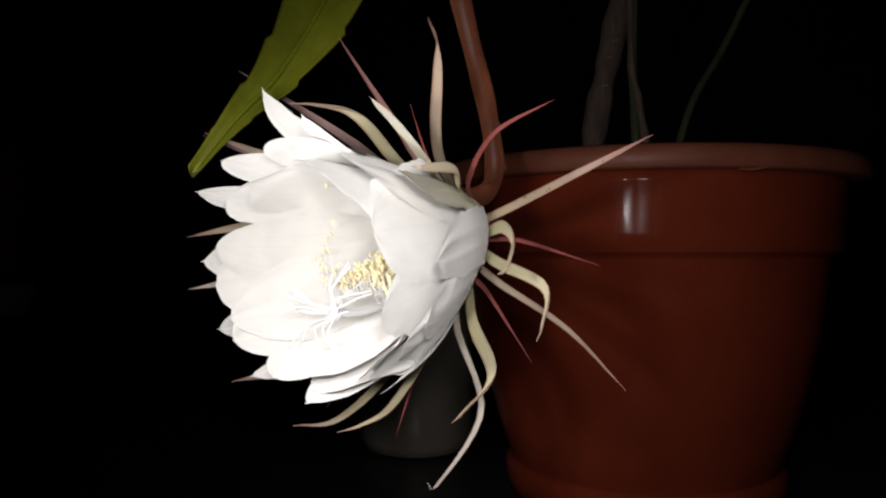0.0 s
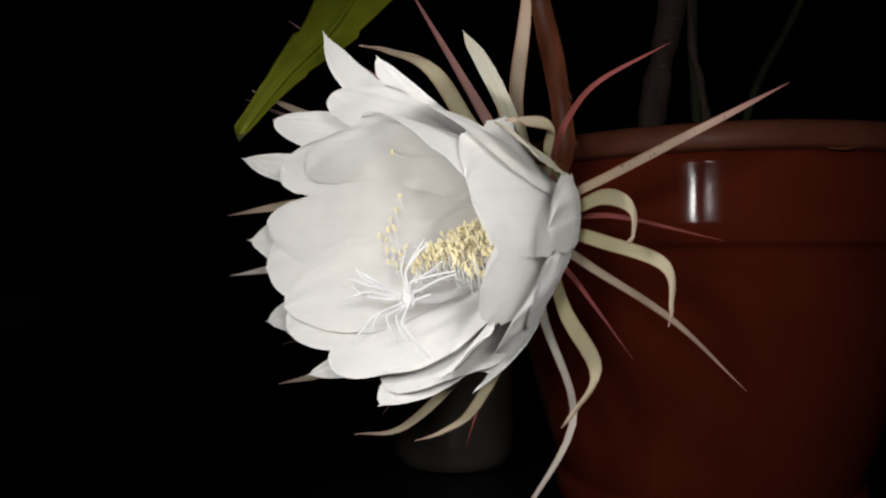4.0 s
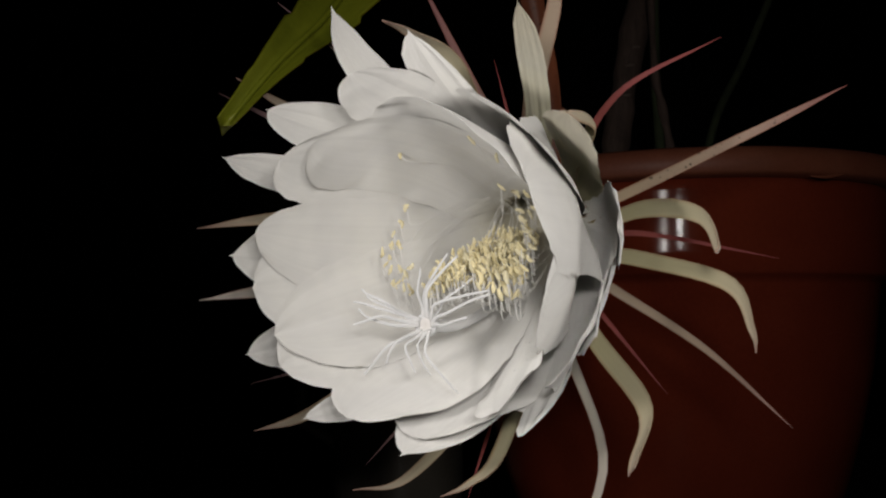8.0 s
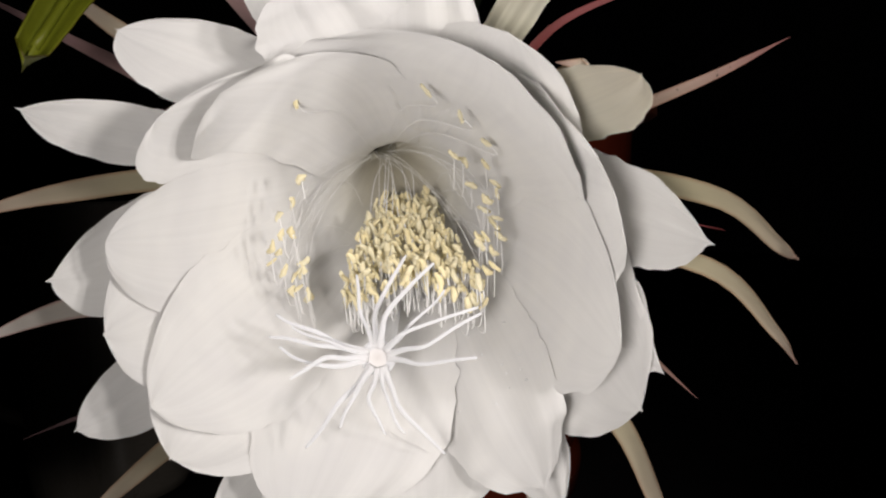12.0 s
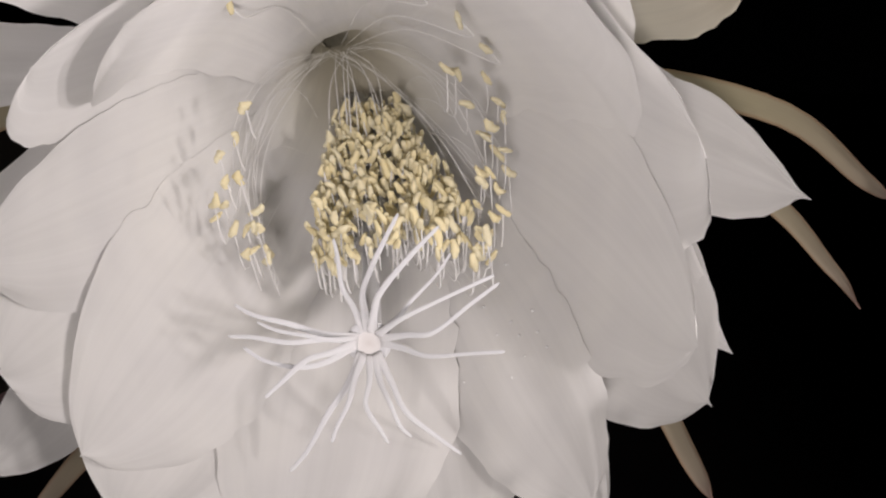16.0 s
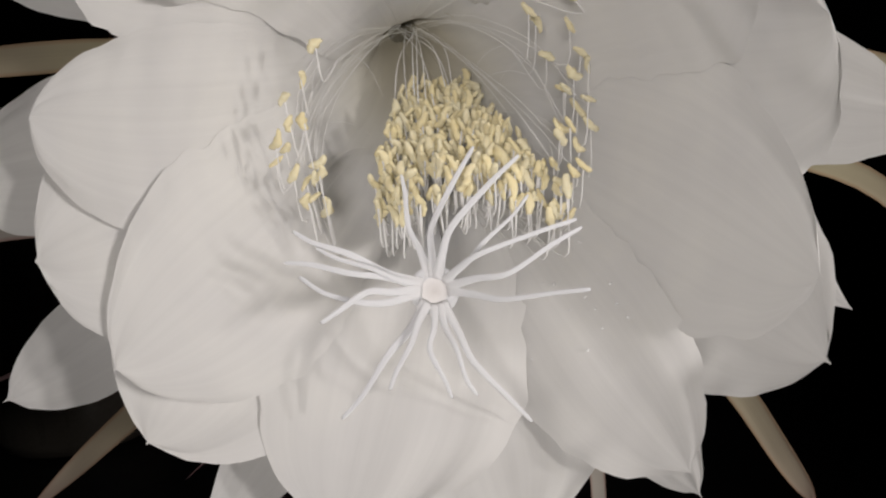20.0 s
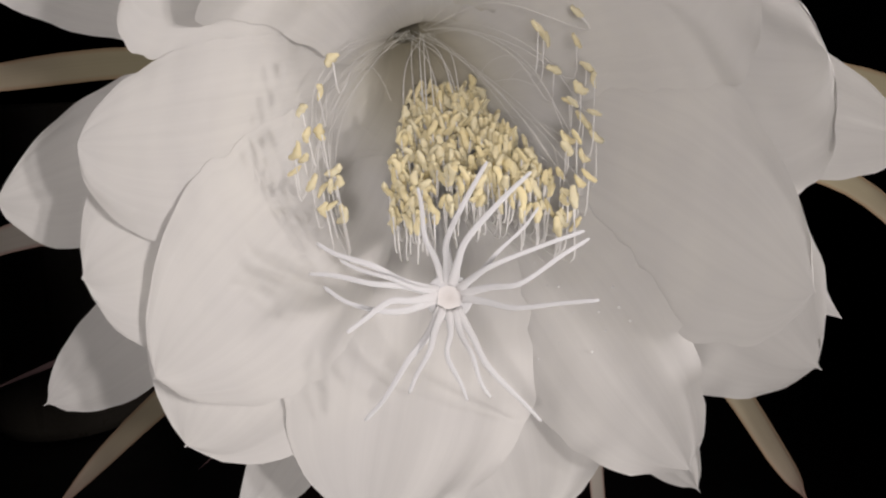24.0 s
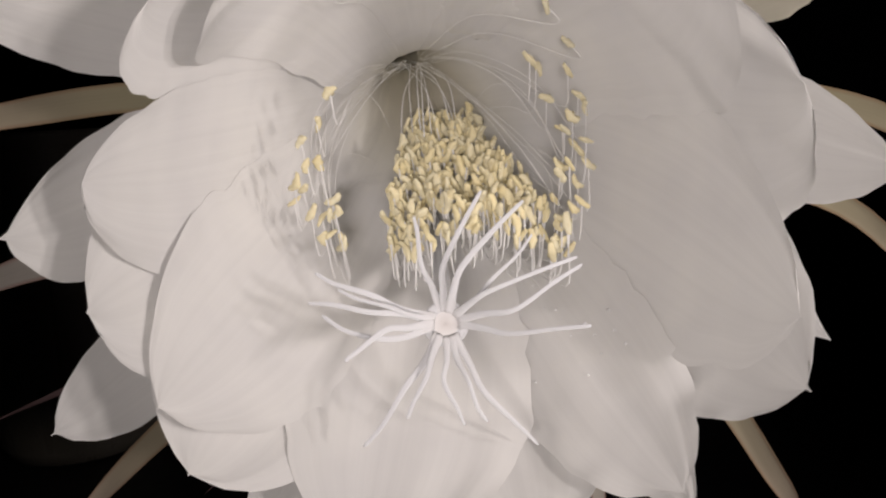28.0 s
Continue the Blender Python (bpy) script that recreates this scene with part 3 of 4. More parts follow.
DEW = droplet_mesh()
dew_rng = random.Random(3)
surface, row = wet_petal.data.vertices, 31
for k in range(40):
    drop = part("dew_drop", DEW, wet_petal, "tiny drop of dew" if k == 0 else "")
    drop.location = surface[dew_rng.randint(25, 40) * row + dew_rng.randint(5, 24)].co + Vector((dew_rng.uniform(-0.8, 0.8), dew_rng.uniform(-0.8, 0.8), 0)) * MM
    drop.scale = [dew_rng.uniform(0.5, 1.1)] * 3

# ---- sepals ----
def bract(knees, width, mat, label="", thick=1.3, taper=0.9):
    """A sepal that leaves the base of the flower towards its first knee; the last knee is its tip."""
    to = np.array(knees[0], float)
    way = unit(np.array([to[0], to[1] - 16, 0.0]))
    start = np.array([-3.4, 31, -112]) + way * 16
    out = np.array([-1, 19, -102]) + way * 29
    return sepal([start, out] + [np.array(k, float) for k in knees], width, mat, label, thick, taper)


bract([(98, 51, -85), (133, 66, -86)], 6.8, SEPAL_SPECKED, "long pinkish-beige sepal with small dark specks", 2.6)
bract([(36, 49, -76), (57, 70, -67), (95, 81, -59)], 5.5, SEPAL_RED, "thin red sepal")
bract([(64, 22, -65), (91, 13, -31), (100, 0, -12), (101, -3, -4)], 9.5, SEPAL_CREAM, "", 1.3, 0.7)
bract([(62, 4, -67), (96, -7, -52), (106, -23, -33), (108, -30, -25)], 9, SEPAL_CREAM, "", 1.3, 0.7)
bract([(59, 17, -93), (109, 4, -83)], 4, SEPAL_RED, "thin red sepal")
bract([(44, -5, -95), (77, -29, -114), (108, -59, -121)], 6.5, SEPAL_BLUSH)
bract([(35, -13, -102), (65, -47, -98)], 4.5, SEPAL_RED, "thin red sepal")
bract([(44, -26, -72), (67, -49, -56), (72, -63, -26), (73, -67, -16)], 11, SEPAL_CREAM, "", 1.3, 1.1)
bract([(31, -30, -77), (43, -73, -85), (42, -105, -50), (56, -97, -22)], 7, SEPAL_WHITE)
bract([(13, -46, -72), (18, -69, -41), (17, -76, -21), (15, -78, -6)], 11, SEPAL_CREAM, "", 1.3, 1.1)
bract([(-8, -50, -96), (-22, -98, -94)], 4.5, SEPAL_RED, "thin red sepal")
bract([(-12, -54, -78), (-25, -82, -49), (-30, -83, -20)], 10, SEPAL_CREAM)
bract([(-45, -35, -70), (-73, -60, -45), (-76, -65, -16)], 12, SEPAL_CREAM)
bract([(-27, -46, -74), (-71, -86, -85)], 5, SEPAL_MAUVE, "small mauve sepal")
bract([(-63, -32, -74), (-107, -49, -45)], 7, SEPAL_MAUVE, "mauve sepal")
bract([(-56, -9, -64), (-77, -9, -26), (-86, -15, 7)], 17, SEPAL_WHITE, "", 1.0, 0.4)
bract([(-60, 27, -60), (-80, 21, -23), (-90, 13, 7)], 11, SEPAL_CREAM, "", 1.2)
bract([(-52, 48, -60), (-88, 69, 2)], 11, SEPAL_MAUVE, "mauve sepal")
bract([(-44, 50, -55), (-54, 58, -14), (-58, 64, 22)], 11, SEPAL_CREAM)
bract([(-34, 72, -58), (-57, 100, 4)], 10, SEPAL_MAUVE, "mauve sepal behind the leaf")
bract([(0, 56, -63), (7, 73, -21), (8, 73, 8), (9, 70, 27)], 18, SEPAL_CREAM)
bract([(-6, 72, -75), (-15, 120, -25)], 11, SEPAL_PINK)
bract([(16, 69, -73), (41, 105, -38), (18, 135, -58)], 13, SEPAL_BLUSH)
bract([(4, 62, -82), (2, 91, -66)], 3.5, SEPAL_RED, "thin red sepal")
bract([(38, 41, -64), (55, 47, -36), (57, 44, -11), (50, 45, -10)], 10, SEPAL_CREAM)

# ---- tube and throat ----
tube_path = smooth_path([(-4, 34.3, -113), (-7.5, 41, -121), (-11.5, 47, -138), (-16, 55, -172), (-17, 74, -184), (-16, 110, -172), (-15, 150, -148), (-22, 205, -128), (-40, 292, -94)], 54)
part("flower_tube", swept("flower_tube", tube_path * MM, lambda s: MM * (6.5 + 7.5 * max(0, 1 - s / 0.16) ** 1.1 + 0.4 * math.sin(40 * s)), TUBE, hint=(1, 0, 0.1), sides=20, open_start=True), flower, "reddish-brown scaly flower tube bent upwards")
throat_path = smooth_path([(-13, 53, -140), (-11, 49, -131), (-7.6, 44, -124), (-5.6, 40, -118.5)], 24)
base_path = np.array([[*middle(z), z] for z in np.linspace(-104, -116, 12)])
part("receptacle", swept("receptacle", base_path * MM, lambda s: MM * (19.5 - 6.0 * s), SEPAL_CREAM, hint=(1, 0, 0.1), sides=28, open_start=True, open_end=True), flower, "cream base of the flower where the sepals join")


def throat_mesh():
    verts, uvs, faces = [], [], []
    n, sides = len(throat_path), 48
    for k, (t, side, nor) in enumerate(frames_along(throat_path, (1, 0, 0.1))):
        s = k / (n - 1)
        r = 2.0 + 4.6 * s ** 1.5
        for j in range(sides):
            a = 2 * math.pi * j / sides
            rr = r * (1 + 0.012 * math.sin(17 * a) + 0.02 * math.sin(5 * a))
            verts.append((throat_path[k] + rr * (math.cos(a) * side + math.sin(a) * nor)) * MM)
            uvs.append((j / sides, s))
    for k in range(n - 1):
        for j in range(sides):
            a, b = k * sides + j, k * sides + (j + 1) % sides
            faces.append((a, a + sides, b + sides, b))
    faces.append(tuple(range(sides)))
    return mesh_of("throat", verts, faces, THROAT, uvs)


part("throat", throat_mesh(), flower, "greenish-tan throat of the flower, shade put into its deep end")


def scale_leaf(at, direction, size):
    me = swept("tube_scale", smooth_path([at, np.array(at) + 0.5 * size * np.array(direction) + (0.8, 0, 0.8), np.array(at) + size * np.array(direction)], 8) * MM,
               lambda s: MM * 1.7 * (1 - s) ** 0.6 + 0.0001, TUBE_SCALE, sides=8, squash=0.4)
    part("tube_scale", me, flower, "small dark scale on the flower tube")


for k, turn in ((18, 0.4), (22, 2.6), (27, 0.9), (32, 1.6), (38, 0.2), (44, 2.2)):
    t, side, nor = frames_along(tube_path, (1, 0, 0.1))[k]
    scale_leaf(tube_path[k] + 6.2 * (math.cos(turn) * side + math.sin(turn) * nor), unit(-t + 0.25 * (math.cos(turn) * side + math.sin(turn) * nor)), 6)

# ---- stamens ----
rng = random.Random(7)


def anther_mesh(k):
    """A grain-covered two-lobed anther, about 3 mm long."""
    r = random.Random(k)
    verts, faces, uvs = [], [], []
    rows, sides = 8, 8
    length, fat = 3.0 + 1.3 * r.random(), 0.52 + 0.15 * r.random()
    bend = r.uniform(-0.8, 0.8)
    for i in range(rows + 1):
        s = i / rows
        rad = fat * math.sin(math.pi * (0.04 + 0.92 * s)) ** 0.32 * (1 + 0.14 * math.sin(11 * s + k))
        for j in range(sides):
            a = 2 * math.pi * j / sides
            lobe = 1 + 0.22 * math.cos(2 * a) + 0.45 * noise.noise(Vector((1.7 * math.cos(a) + 7 * k, 1.7 * math.sin(a), 5.0 * s)))
            verts.append((MM * (rad * lobe * math.cos(a) + bend * math.sin(math.pi * s)), MM * rad * 0.8 * math.sin(a), MM * length * (s - 0.5)))
            uvs.append((j / sides, s))
    for i in range(rows):
        for j in range(sides):
            a, b = i * sides + j, i * sides + (j + 1) % sides
            faces.append((a, b, b + sides, a + sides))
    faces.append(tuple(range(sides - 1, -1, -1)))
    faces.append(tuple(rows * sides + j for j in range(sides)))
    return mesh_of("anther", verts, faces, POLLEN, uvs)


ANTHERS = [anther_mesh(k) for k in range(12)]


def stamen(points, aim=None, radius=0.24):
    path = smooth_path(points, 18)
    ob = part("stamen", swept("stamen", path * MM, lambda s: MM * radius * (0.42 + 0.78 * s * s), FILAMENT, hint=(1, 0.1, 0.2), sides=6), flower)
    a = part("anther", rng.choice(ANTHERS), ob)
    end = Vector(unit(path[-1] - path[-3])) if aim is None else Vector(aim).normalized()
    end = (end + Vector((rng.uniform(-0.55, 0.55), rng.uniform(-0.4, 0.4), rng.uniform(-0.4, 0.4)))).normalized()
    a.matrix_basis = Matrix.Translation(Vector(path[-1] * MM)) @ end.to_track_quat("Z", "Y").to_matrix().to_4x4() @ pose(0, 0, 0, 0, 0, rng.uniform(0, 360))
    a.scale = [rng.uniform(1.0, 1.3)] * 3
    return ob


APEX = np.array([-2.0, 34.0, -75.0])
RING = np.array([4.0, 9.0, 0.0])


def ring_stamen(angle, radius, depth, dangle, fan):
    """From the top of the throat, round its wall, and up again to an anther on the ring."""
    a = radians(angle)
    end = RING + np.array([radius * math.cos(a), radius * math.sin(a), depth])
    way = 1 if math.cos(a) > 0 else -1
    start = APEX + np.array([way * rng.uniform(0, 4), rng.uniform(-1.2, 0.6), rng.uniform(-5, 1)])
    if rng.random() < 0.45:
        start = np.array([end[0] * 0.55, end[1] * 0.5 + 6, -78 + rng.uniform(-8, 4)])
    low = end + np.array([way * -0.6, -dangle, -4.0])
    span = low - start
    side = unit(np.array([span[1], -span[0], 0.0])) * (1 if way > 0 else -1)
    side = side if side[0] * way > 0 else -side
    swell = max(0.0, 13 - abs(start[0] + 0.45 * span[0] - APEX[0])) / 0.75 + 10.0 * fan
    arc = []
    for f in (0.2, 0.45, 0.72):
        arc.append(start + span * np.array([f, f, f ** 1.5]) + side * swell * 4 * f * (1 - f) * 0.9 + np.array([0, 2.5 * (1 - f) * fan, rng.uniform(-1, 1)]))
    stamen([start, *arc, low, end], aim=(way * -0.5, 0.6, 0.5), radius=rng.uniform(0.09, 0.125))


for k in range(18):
    ring_stamen(148 + 74 * (k / 17) ** 0.5 + rng.uniform(-3, 3), 28 + rng.uniform(-5, 3), -31 + rng.uniform(-6, 6), rng.uniform(6, 11), rng.random())
for k in range(19):
    ring_stamen(42 - 66 * (k / 18) ** 0.7 + rng.uniform(-3, 3), 30 + rng.uniform(-4, 2.5), -32 + rng.uniform(-5, 5), rng.uniform(6, 11), rng.random())
for tip, base in (((-15, 42, -21), (-4, 35, -75)), ((19, 41, -15), (0, 35.5, -75)), ((27, 35, -19), (1, 35, -74)), ((33, 30, -33), (2, 34.5, -74))):
    stamen([base, 0.5 * (np.array(base) + tip) + (0, 4, 0), np.array(tip) + (2, -3, -4), tip], radius=0.17)

for k in range(560):
    s = rng.random() ** 0.9
    u = rng.uniform(-1, 1)
    wide = 20 * (1 - s) + 9 * s
    end = np.array([12 - 7 * s + wide * u, -6 + 24 * s - 5 * u * u * (1 - s) + rng.uniform(-4, 3), -23 - 58 * s + rng.uniform(-5, 5)])
    start = np.array([0.12 * end[0] - 1 + rng.uniform(-3, 3), 21 + rng.uniform(-4, 2), -104.0])
    sag = 8.5 * (1 - 0.5 * s)
    low = np.array([end[0] * 0.95 + rng.uniform(-1, 1), end[1] - sag, end[2] - 7])
    back = np.array([0.62 * end[0], 0.5 * min(end[1], 8) + 4 - 0.7 * sag, 0.5 * (end[2] - 104)])
    stamen([start, back, low, end], aim=(rng.uniform(-0.5, 0.5), 1.0, 0.5), radius=0.19)

for k in range(9):
    end = np.array([rng.uniform(-6, 16), rng.uniform(4, 16), rng.uniform(-70, -50)])
    start = APEX + np.array([rng.uniform(-4, 4), 0, -6])
    stamen([start, 0.5 * (start + end) + (0.3 * (end[0] - 2), 5, -6), end], radius=0.16)

# ---- style and stigma ----
STIG = np.array([5.0, -23.0, -10.0])
part("style", swept("style", smooth_path([(-4, 10, -112), (2, -12, -70), (4, -22, -36), STIG - (0, 0, 1.5)], 20) * MM, lambda s: MM * (1.9 + 0.9 * s ** 4), STIGMA, hint=(1, 0, 0.1), sides=14), flower)
stigma = part("stigma", turned("stigma", [(0.0001, -0.0042), (0.0022, -0.0036), (0.0038, -0.0022), (0.0044, -0.0013), (0.0043, -0.0008), (0.0036, -0.0005), (0.0026, -0.0006), (0.0013, -0.0009), (0.0001, -0.0011)], STIGMA, 24), flower, "white star-shaped stigma with thin curling lobes")
stigma.matrix_basis = Matrix.Translation(Vector(STIG * MM))
part("stigma_dimple", turned("stigma_dimple", [(0.0024, -0.00056), (0.0017, -0.0006), (0.0008, -0.0008), (0.0001, -0.0009)], STIGMA_EYE, 16), stigma, "pinkish-grey dimple")


def lobe(mid, tip, radius=0.62):
    """A soft, slightly flattened arm of the stigma, bent at its middle."""
    mid, tip = np.array(mid, float) - STIG, np.array(tip, float) - STIG
    flat = unit(np.array([mid[0], mid[1], 0.25 * mid[2]]))
    start = flat * 2.6 + np.array([0, 0, -0.9])
    near = 0.42 * mid + 0.58 * tip + 0.12 * (mid - 0.5 * tip)
    wave = unit(np.array([-flat[1], flat[0], 0.3])) * 0.35 * math.sin(tip[0] + 2 * tip[1])
    me = swept("stigma_lobe", smooth_path([start, 0.5 * (start + mid) + 0.1 * (mid - 0.5 * tip) + wave, mid - wave, near + wave, tip], 28) * MM, lambda s: MM * 0.82 * radius * (1.0 + 0.95 * math.exp(-6.5 * s) + 0.05 * math.sin(9 * s + tip[0]) - 0.38 * max(0, s - 0.3) / 0.7) * (1 if s < 0.97 else 0.6), STIGMA, hint=(0.1, 0.05, 1), sides=10, squash=0.55)
    part("stigma_lobe", me, stigma)


lobe((1.3, -11.6, -11), (0.1, -2.9, -14))
lobe((5.3, -11.7, -9), (12.8, 1.3, -11), 0.72)
lobe((8.7, -11.5, -5), (19.9, -0.6, -5), 0.74)
lobe((14.1, -14.8, -8), (21.8, -7.3, -12), 0.5)
lobe((13, -16.2, -4), (29.6, -11.7, -10))
lobe((17.4, -19.1, -3), (30.3, -13, -9))
lobe((16.3, -23.3, -2), (29.2, -21.2, 5), 0.6)
lobe((11.4, -33.2, -1), (20.6, -45.2, -6), 0.64)
lobe((8.3, -31, 0), (11.6, -39.7, -4), 0.56)
lobe((4.7, -30.6, 1), (7.5, -39.1, -1), 0.56)
lobe((1.3, -29.3, 2), (-2.2, -36.4, 2), 0.62)
lobe((-1.9, -31, 2), (-9.7, -40.2, 4), 0.7)
lobe((-4.9, -21, 2), (-11, -23.9, 9), 0.68)
lobe((-6.2, -23, 0), (-15.8, -18.1, 0), 0.64)
lobe((-7.6, -17.7, 0), (-18.1, -15.8, 0))
lobe((-7.8, -15.5, -2), (-17, -11.1, -3), 0.68)
lobe((-4.6, -17.6, -1), (-12.8, -13.7, 0), 0.5)

# ---- the leaf over the flower ----
leaf = thing("cactus_leaf", (-0.125, 0.370, 0.209), "flat yellow-green cactus leaf with notched edges, hanging down over the flower", "leaf")


LEAF_LINE = ((-0.1221, 0.3664, 0.2056), (-0.1043, 0.3778, 0.2336), (-0.0849, 0.3959, 0.2627), (-0.0652, 0.4197, 0.3088), (-0.0454, 0.4458, 0.3716), (-0.026, 0.470, 0.450), (0.06, 0.60, 0.50), (0.170, 0.752, 0.53))


def leaf_mesh():
    """A flat, slightly folded blade that widens from its tip upwards and has shallow notches."""
    base = Vector((-0.125, 0.370, 0.209))
    centre = [Vector(p) - base for p in LEAF_LINE]
    path = smooth_path(centre, 90)
    right = np.array([0.86, -0.105, -0.494])
    verts, uvs, faces = [], [], []
    n, nx = len(path), 14
    for k, (t, side, nor) in enumerate(frames_along(path, tuple(np.cross(right, path[40] - path[0])))):
        s = k / (n - 1)
        half = 0.0032 * min(1, s / 0.012) + 0.0166 * min(1, s / 0.40) ** 1.5 * (1 - 0.75 * max(0, (s - 0.6) / 0.4))
        for layer in (1, -1):
            for j in range(nx + 1):
                x = 2 * j / nx - 1
                saw = (s * 9.0 + (0.5 if x > 0 else 0)) % 1.0
                notch = 1 + 0.16 * (saw - 0.5) * min(1, s * 6)
                rib = 0.0016 * math.exp(-((x / 0.09) ** 2))
                z = 0.004 * x * x - 0.0015 + 0.0012 * noise.noise(Vector((6 * s, 2 * x, 0.3))) + layer * (0.0009 * (1 - 0.6 * x * x) + rib)
                verts.append(path[k] + side * half * notch * x + nor * z)
                uvs.append((j / nx, s))
    w = 2 * (nx + 1)
    for k in range(n - 1):
        for j in range(nx):
            a, b = k * w + j, k * w + nx + 1 + j
            faces.append((a, a + 1, a + w + 1, a + w))
            faces.append((b, b + w, b + w + 1, b + 1))
        faces.append((k * w, k * w + w, k * w + w + nx + 1, k * w + nx + 1))
        faces.append((k * w + nx, k * w + nx + nx + 1, k * w + w + nx + nx + 1, k * w + w + nx))
    faces.append(tuple(range(nx + 1)) + tuple(range(w - 1, nx, -1)))
    return mesh_of("leaf_blade", verts, faces, LEAF, uvs)


part("leaf_blade", leaf_mesh(), leaf)
rib_path = smooth_path([Vector(p) - leaf.location for p in LEAF_LINE], 60)[1:44]
part("leaf_midrib", swept("leaf_midrib", rib_path, lambda s: 0.0009 + 0.0012 * s, LEAF, hint=(0.2, -1, 0.2), sides=10, squash=1.5), leaf, "raised paler middle rib")

# ---- ground and dark surroundings ----
FLOOR = -0.075
me = mesh_of("ground", [(x, y, FLOOR) for x, y in ((-2.2, -1.4), (2.2, -1.4), (2.2, 2.9), (-2.2, 2.9))], [(0, 1, 2, 3)], GROUND, smooth=False)
tagged(new("ground", me), "dark smooth floor lost in the night", "floor", kind="structure")


def wall(name, x0, y0, x1, y1):
    bm = bmesh.new()
    bmesh.ops.create_cube(bm, size=1.0)
    bmesh.ops.scale(bm, vec=(x1 - x0, y1 - y0, 3.0), verts=bm.verts)
    bmesh.ops.translate(bm, vec=((x0 + x1) / 2, (y0 + y1) / 2, FLOOR + 1.5), verts=bm.verts)
    wm = bpy.data.meshes.new(name)
    bm.to_mesh(wm)
    bm.free()
    wm.materials.append(WALL)
    tagged(new(name, wm), "unseen dark wall added behind the plants", "wall", kind="structure")


# unseen wall, added to close off the black background
wall("added_wall_north", -2.2, 2.9, 2.2, 3.05)

# ---- flower pot ----
POT = (0.205, 0.785)
pot = thing("flower_pot", (POT[0], POT[1], FLOOR), "large round terracotta-coloured plastic flower pot with a broad rim", "flower pot")


def lathe_part(name, profile, mat, parent, label="", sides=96):
    return part(name, turned(name, profile, mat, sides), parent, label)


lathe_part("pot_body", [(0.0, 0.024), (0.128, 0.024), (0.133, 0.032), (0.148, 0.075), (0.160, 0.12), (0.1700, 0.17), (0.1775, 0.2350), (0.1785, 0.2385), (0.1855, 0.2412), (0.1880, 0.2440), (0.1884, 0.258), (0.1889, 0.272), (0.1897, 0.286), (0.1910, 0.300), (0.1922, 0.3085), (0.186, 0.3085), (0.178, 0.25), (0.165, 0.17), (0.120, 0.03), (0.0, 0.03)], POT_BODY, pot)
lathe_part("pot_rim", [(0.1930, 0.3075), (0.2075, 0.3075), (0.2105, 0.3095), (0.2100, 0.3200), (0.2070, 0.3255), (0.2020, 0.3275), (0.194, 0.3265), (0.188, 0.3220), (0.187, 0.3075)], POT_RIM, pot, "rounded dusty rim of the pot")


def foot_mesh():
    """The foot ring, with shallow arches in its lower edge."""
    verts, uvs, faces = [], [], []
    sides = 144
    for k, (r, z) in enumerate(((0.128, 0.0), (0.137, 0.0), (0.140, 0.020), (0.139, 0.030), (0.134, 0.034), (0.126, 0.034))):
        for j in range(sides):
            a = 2 * math.pi * j / sides
            arch = 0.022 * max(0.0, math.cos(4 * a + 0.5)) ** 6 if k < 2 else 0
            verts.append((r * math.cos(a), r * math.sin(a), z + arch))
            uvs.append((j / sides, k / 5))
    for k in range(6):
        for j in range(sides):
            a, b = k * sides + j, k * sides + (j + 1) % sides
            c = ((k + 1) % 6 - k) * sides
            faces.append((a, b, b + c, a + c))
    return mesh_of("pot_foot", verts, faces, POT_BODY, uvs)


part("pot_foot", foot_mesh(), pot)
lathe_part("soil", [(0.0, 0.296), (0.08, 0.298), (0.14, 0.293), (0.188, 0.289)], SOIL, pot, "dark potting soil")


chip_angle = math.atan2(0.6 - POT[1], 0.240 - POT[0])
chip = swept("rim_chip", [(0.2085 * math.cos(chip_angle + d), 0.2085 * math.sin(chip_angle + d), 0.3070 + 0.0012 * math.sin(30 * d)) for d in np.linspace(-0.09, 0.05, 12)], lambda s: 0.0011 * (0.3 + math.sin(math.pi * s)), POT_RIM, hint=(0, 0, 1), sides=6)
part("rim_chip", chip, pot, "small chip in the lower edge of the rim")


def stem(name, points, radius, mat, label):
    o = np.array(points[0], float)
    ob = thing(name, tuple(o), label, "stem")
    part("stem_shaft", swept("stem_shaft", smooth_path([np.array(p) - o for p in points], 26), radius, mat, hint=(1, 0.2, 0.1), sides=14), ob)


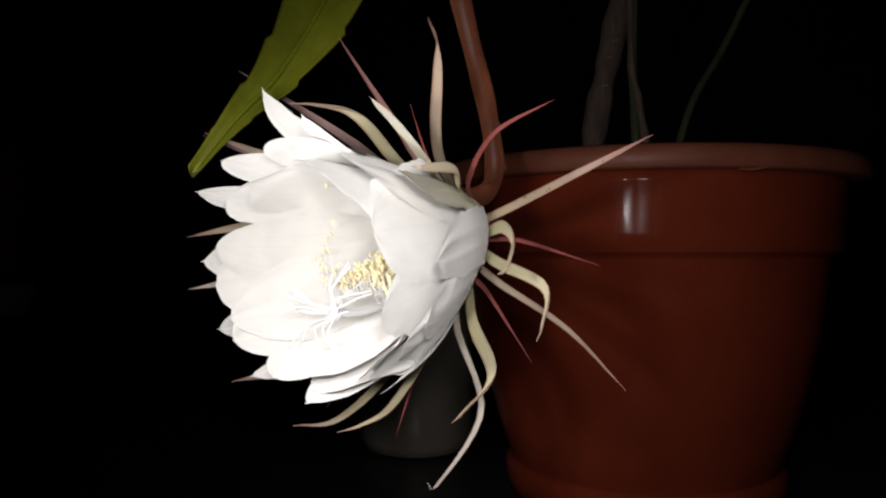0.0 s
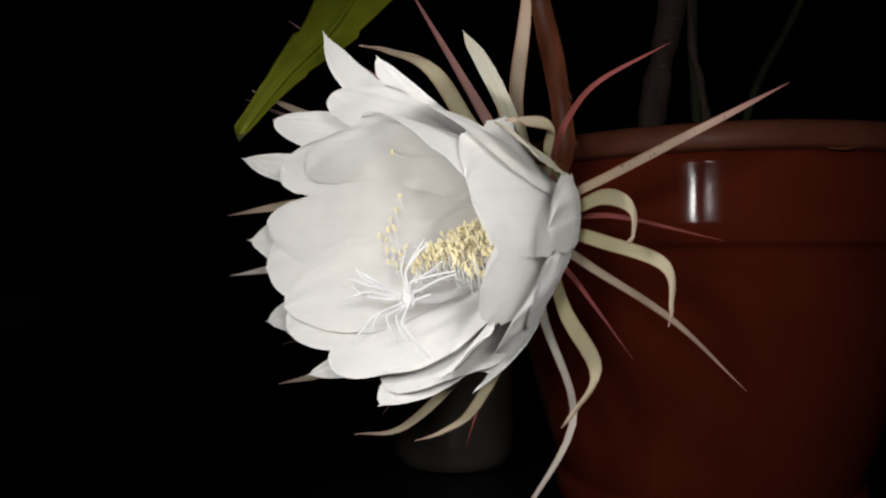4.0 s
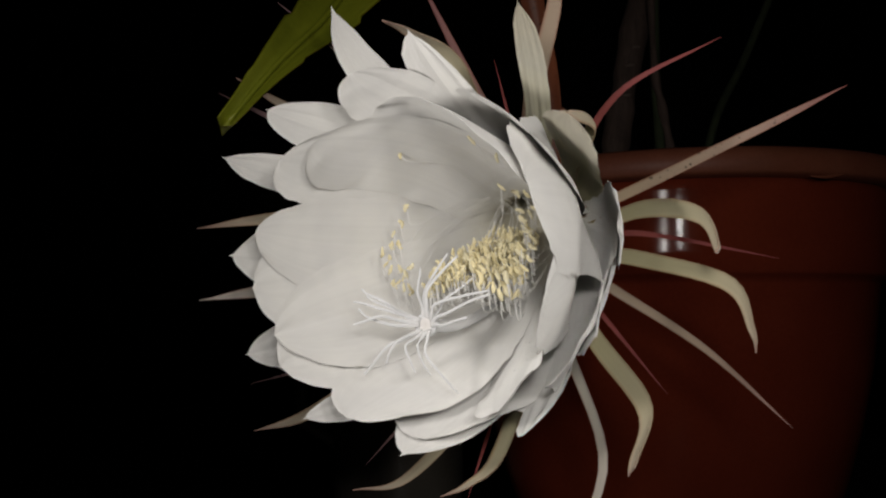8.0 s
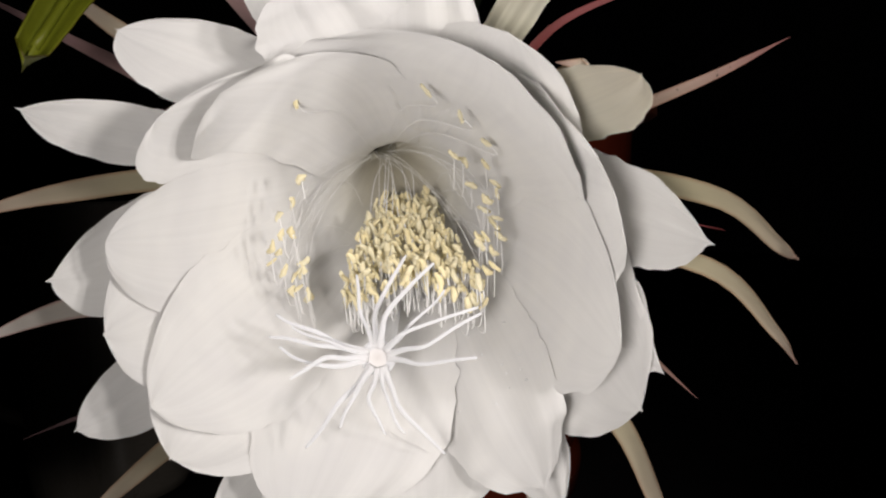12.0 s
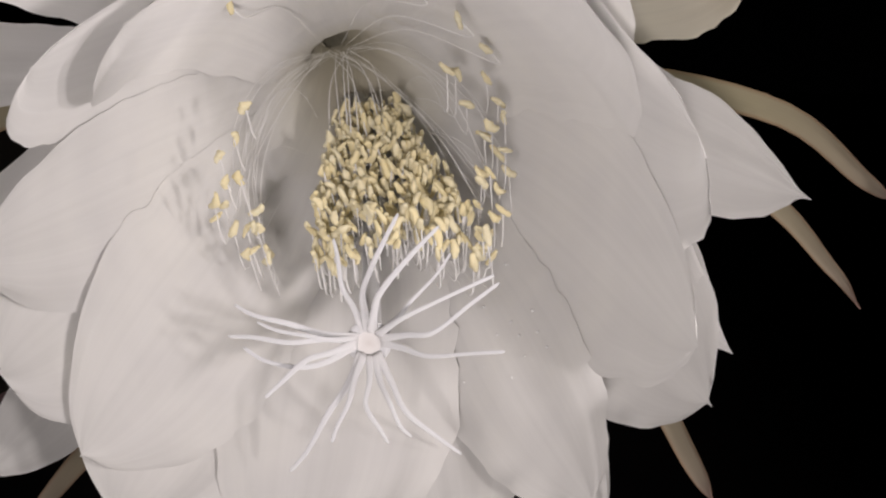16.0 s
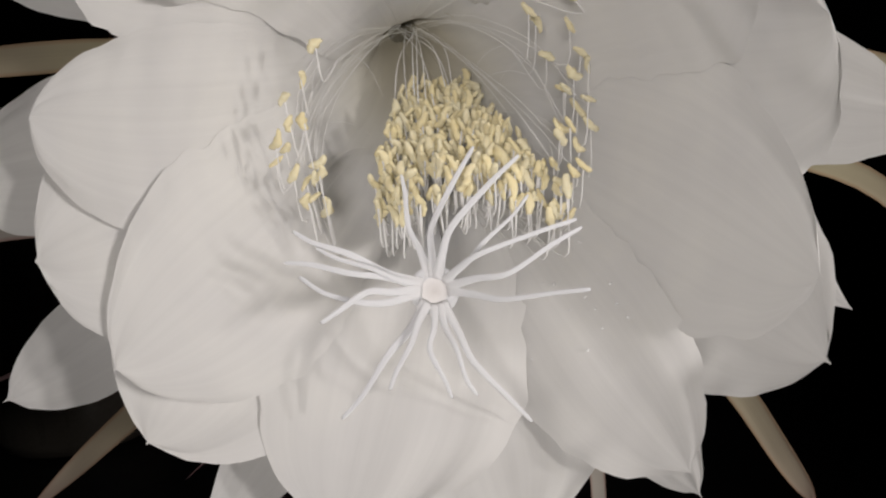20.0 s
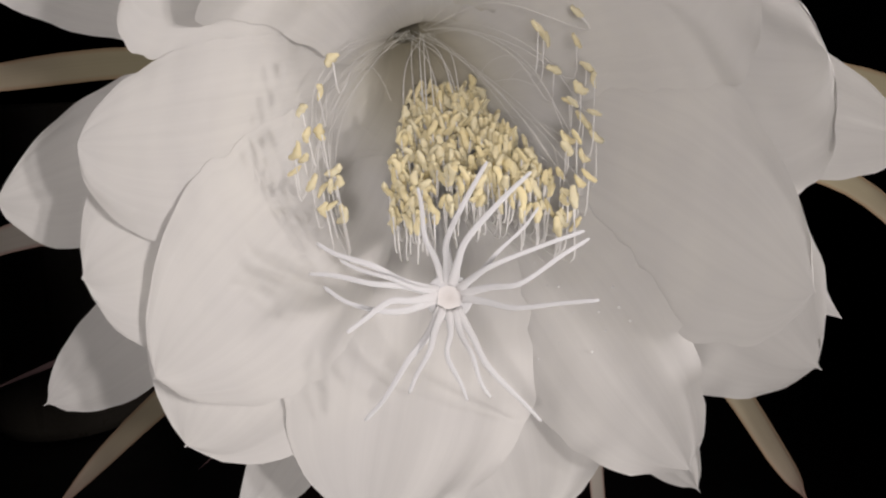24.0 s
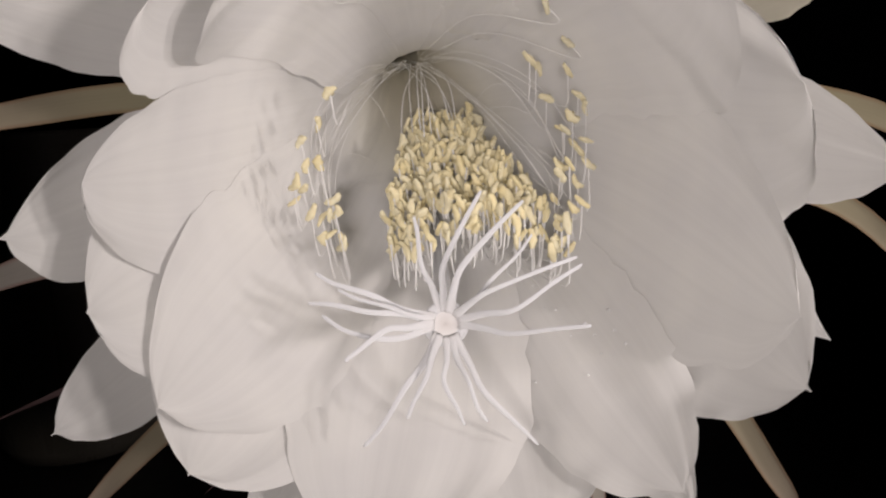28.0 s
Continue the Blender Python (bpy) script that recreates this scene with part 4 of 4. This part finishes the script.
SOIL_Z = FLOOR + 0.294
woody_line = [(0.139, 0.735, SOIL_Z), (0.151, 0.742, 0.30), (0.173, 0.75, 0.40), (0.204, 0.76, 0.55)]
stem("woody_stem", woody_line, lambda s: 0.0118 + 0.0012 * math.sin(23 * s) + 0.001 * math.sin(51 * s), BARK, "thick rough brown woody stem growing from the pot")
stem_rng = random.Random(11)
woody = bpy.data.objects["woody_stem"]
heart_wood = smooth_path(woody_line, 60) - np.array(woody_line[0])
for k in range(9):
    h = 0.11 + 0.022 * k + stem_rng.uniform(-0.006, 0.006)
    a = math.radians(stem_rng.uniform(215, 315))
    core = np.array([np.interp(h, heart_wood[:, 2], heart_wood[:, 0]), np.interp(h, heart_wood[:, 2], heart_wood[:, 1]), h])
    at = core + 0.0121 * np.array([math.cos(a), math.sin(a), 0.0])
    along = 0.0035 * np.array([-math.sin(a), math.cos(a), 0.1])
    part("lenticel", swept("lenticel", [at - along, at - 0.5 * along, at, at + 0.5 * along, at + along], lambda s: 0.0006 + 0.0008 * math.sin(math.pi * s), BARK_PORE, hint=(0, 0, 1), sides=6), woody, "small pale bark pore" if k == 0 else "")
stem("thin_stem", [(0.200, 0.735, SOIL_Z), (0.196, 0.733, 0.275), (0.187, 0.73, 0.32), (0.181, 0.73, 0.36), (0.181, 0.735, 0.50)], lambda s: 0.0042 - 0.001 * s + 0.0008 * math.sin(30 * s), BARK, "thin brown stem growing from the pot")
stem("green_shoot", [(0.190, 0.74, SOIL_Z), (0.186, 0.735, 0.31), (0.184, 0.735, 0.36), (0.188, 0.74, 0.50)], lambda s: 0.0045, SHOOT, "slender green shoot growing from the pot")
stem("green_shoot", [(0.218, 0.74, SOIL_Z), (0.245, 0.75, 0.31), (0.288, 0.77, 0.38), (0.350, 0.79, 0.50)], lambda s: 0.0036, SHOOT, "slender green shoot leaning away from the others")

# ---- jug behind the flower ----
jug = thing("jug", (-0.033, 0.935, FLOOR), "grey plastic jug with a square handle, standing on the floor", "jug")
lathe_part("jug_body", [(0.0, 0.0), (0.050, 0.0), (0.062, 0.004), (0.0680, 0.016), (0.0700, 0.04), (0.0690, 0.10), (0.0670, 0.18), (0.0655, 0.252), (0.0670, 0.256), (0.0675, 0.260), (0.0640, 0.260), (0.063, 0.18), (0.064, 0.02), (0.0, 0.012)], JUG_GREY, jug, sides=64)
hp = smooth_path([(-0.062, 0.0, 0.226), (-0.084, -0.008, 0.230), (-0.098, -0.014, 0.223), (-0.102, -0.016, 0.206), (-0.103, -0.016, 0.155), (-0.101, -0.015, 0.106), (-0.092, -0.012, 0.096), (-0.064, -0.002, 0.076)], 34)
part("jug_handle", swept("jug_handle", hp, lambda s: 0.0072, JUG_GREY, hint=(0, 1, 0.01), sides=12, squash=0.75), jug)

# ---- red bucket far back ----
bucket = thing("bucket", (-1.26, 1.85, FLOOR), "dark red plastic bucket with a white band, half in the dark", "bucket")
lathe_part("bucket_body", [(0.0, 0.0), (0.19, 0.0), (0.20, 0.012), (0.262, 0.470), (0.272, 0.485), (0.262, 0.490), (0.255, 0.475), (0.185, 0.014), (0.0, 0.014)], BUCKET_RED, bucket, sides=48)
lathe_part("bucket_band", [(0.2245, 0.085), (0.2265, 0.087), (0.2360, 0.157), (0.2340, 0.160), (0.228, 0.158), (0.218, 0.087)], BAND_WHITE, bucket, "white band round the bucket", sides=48)
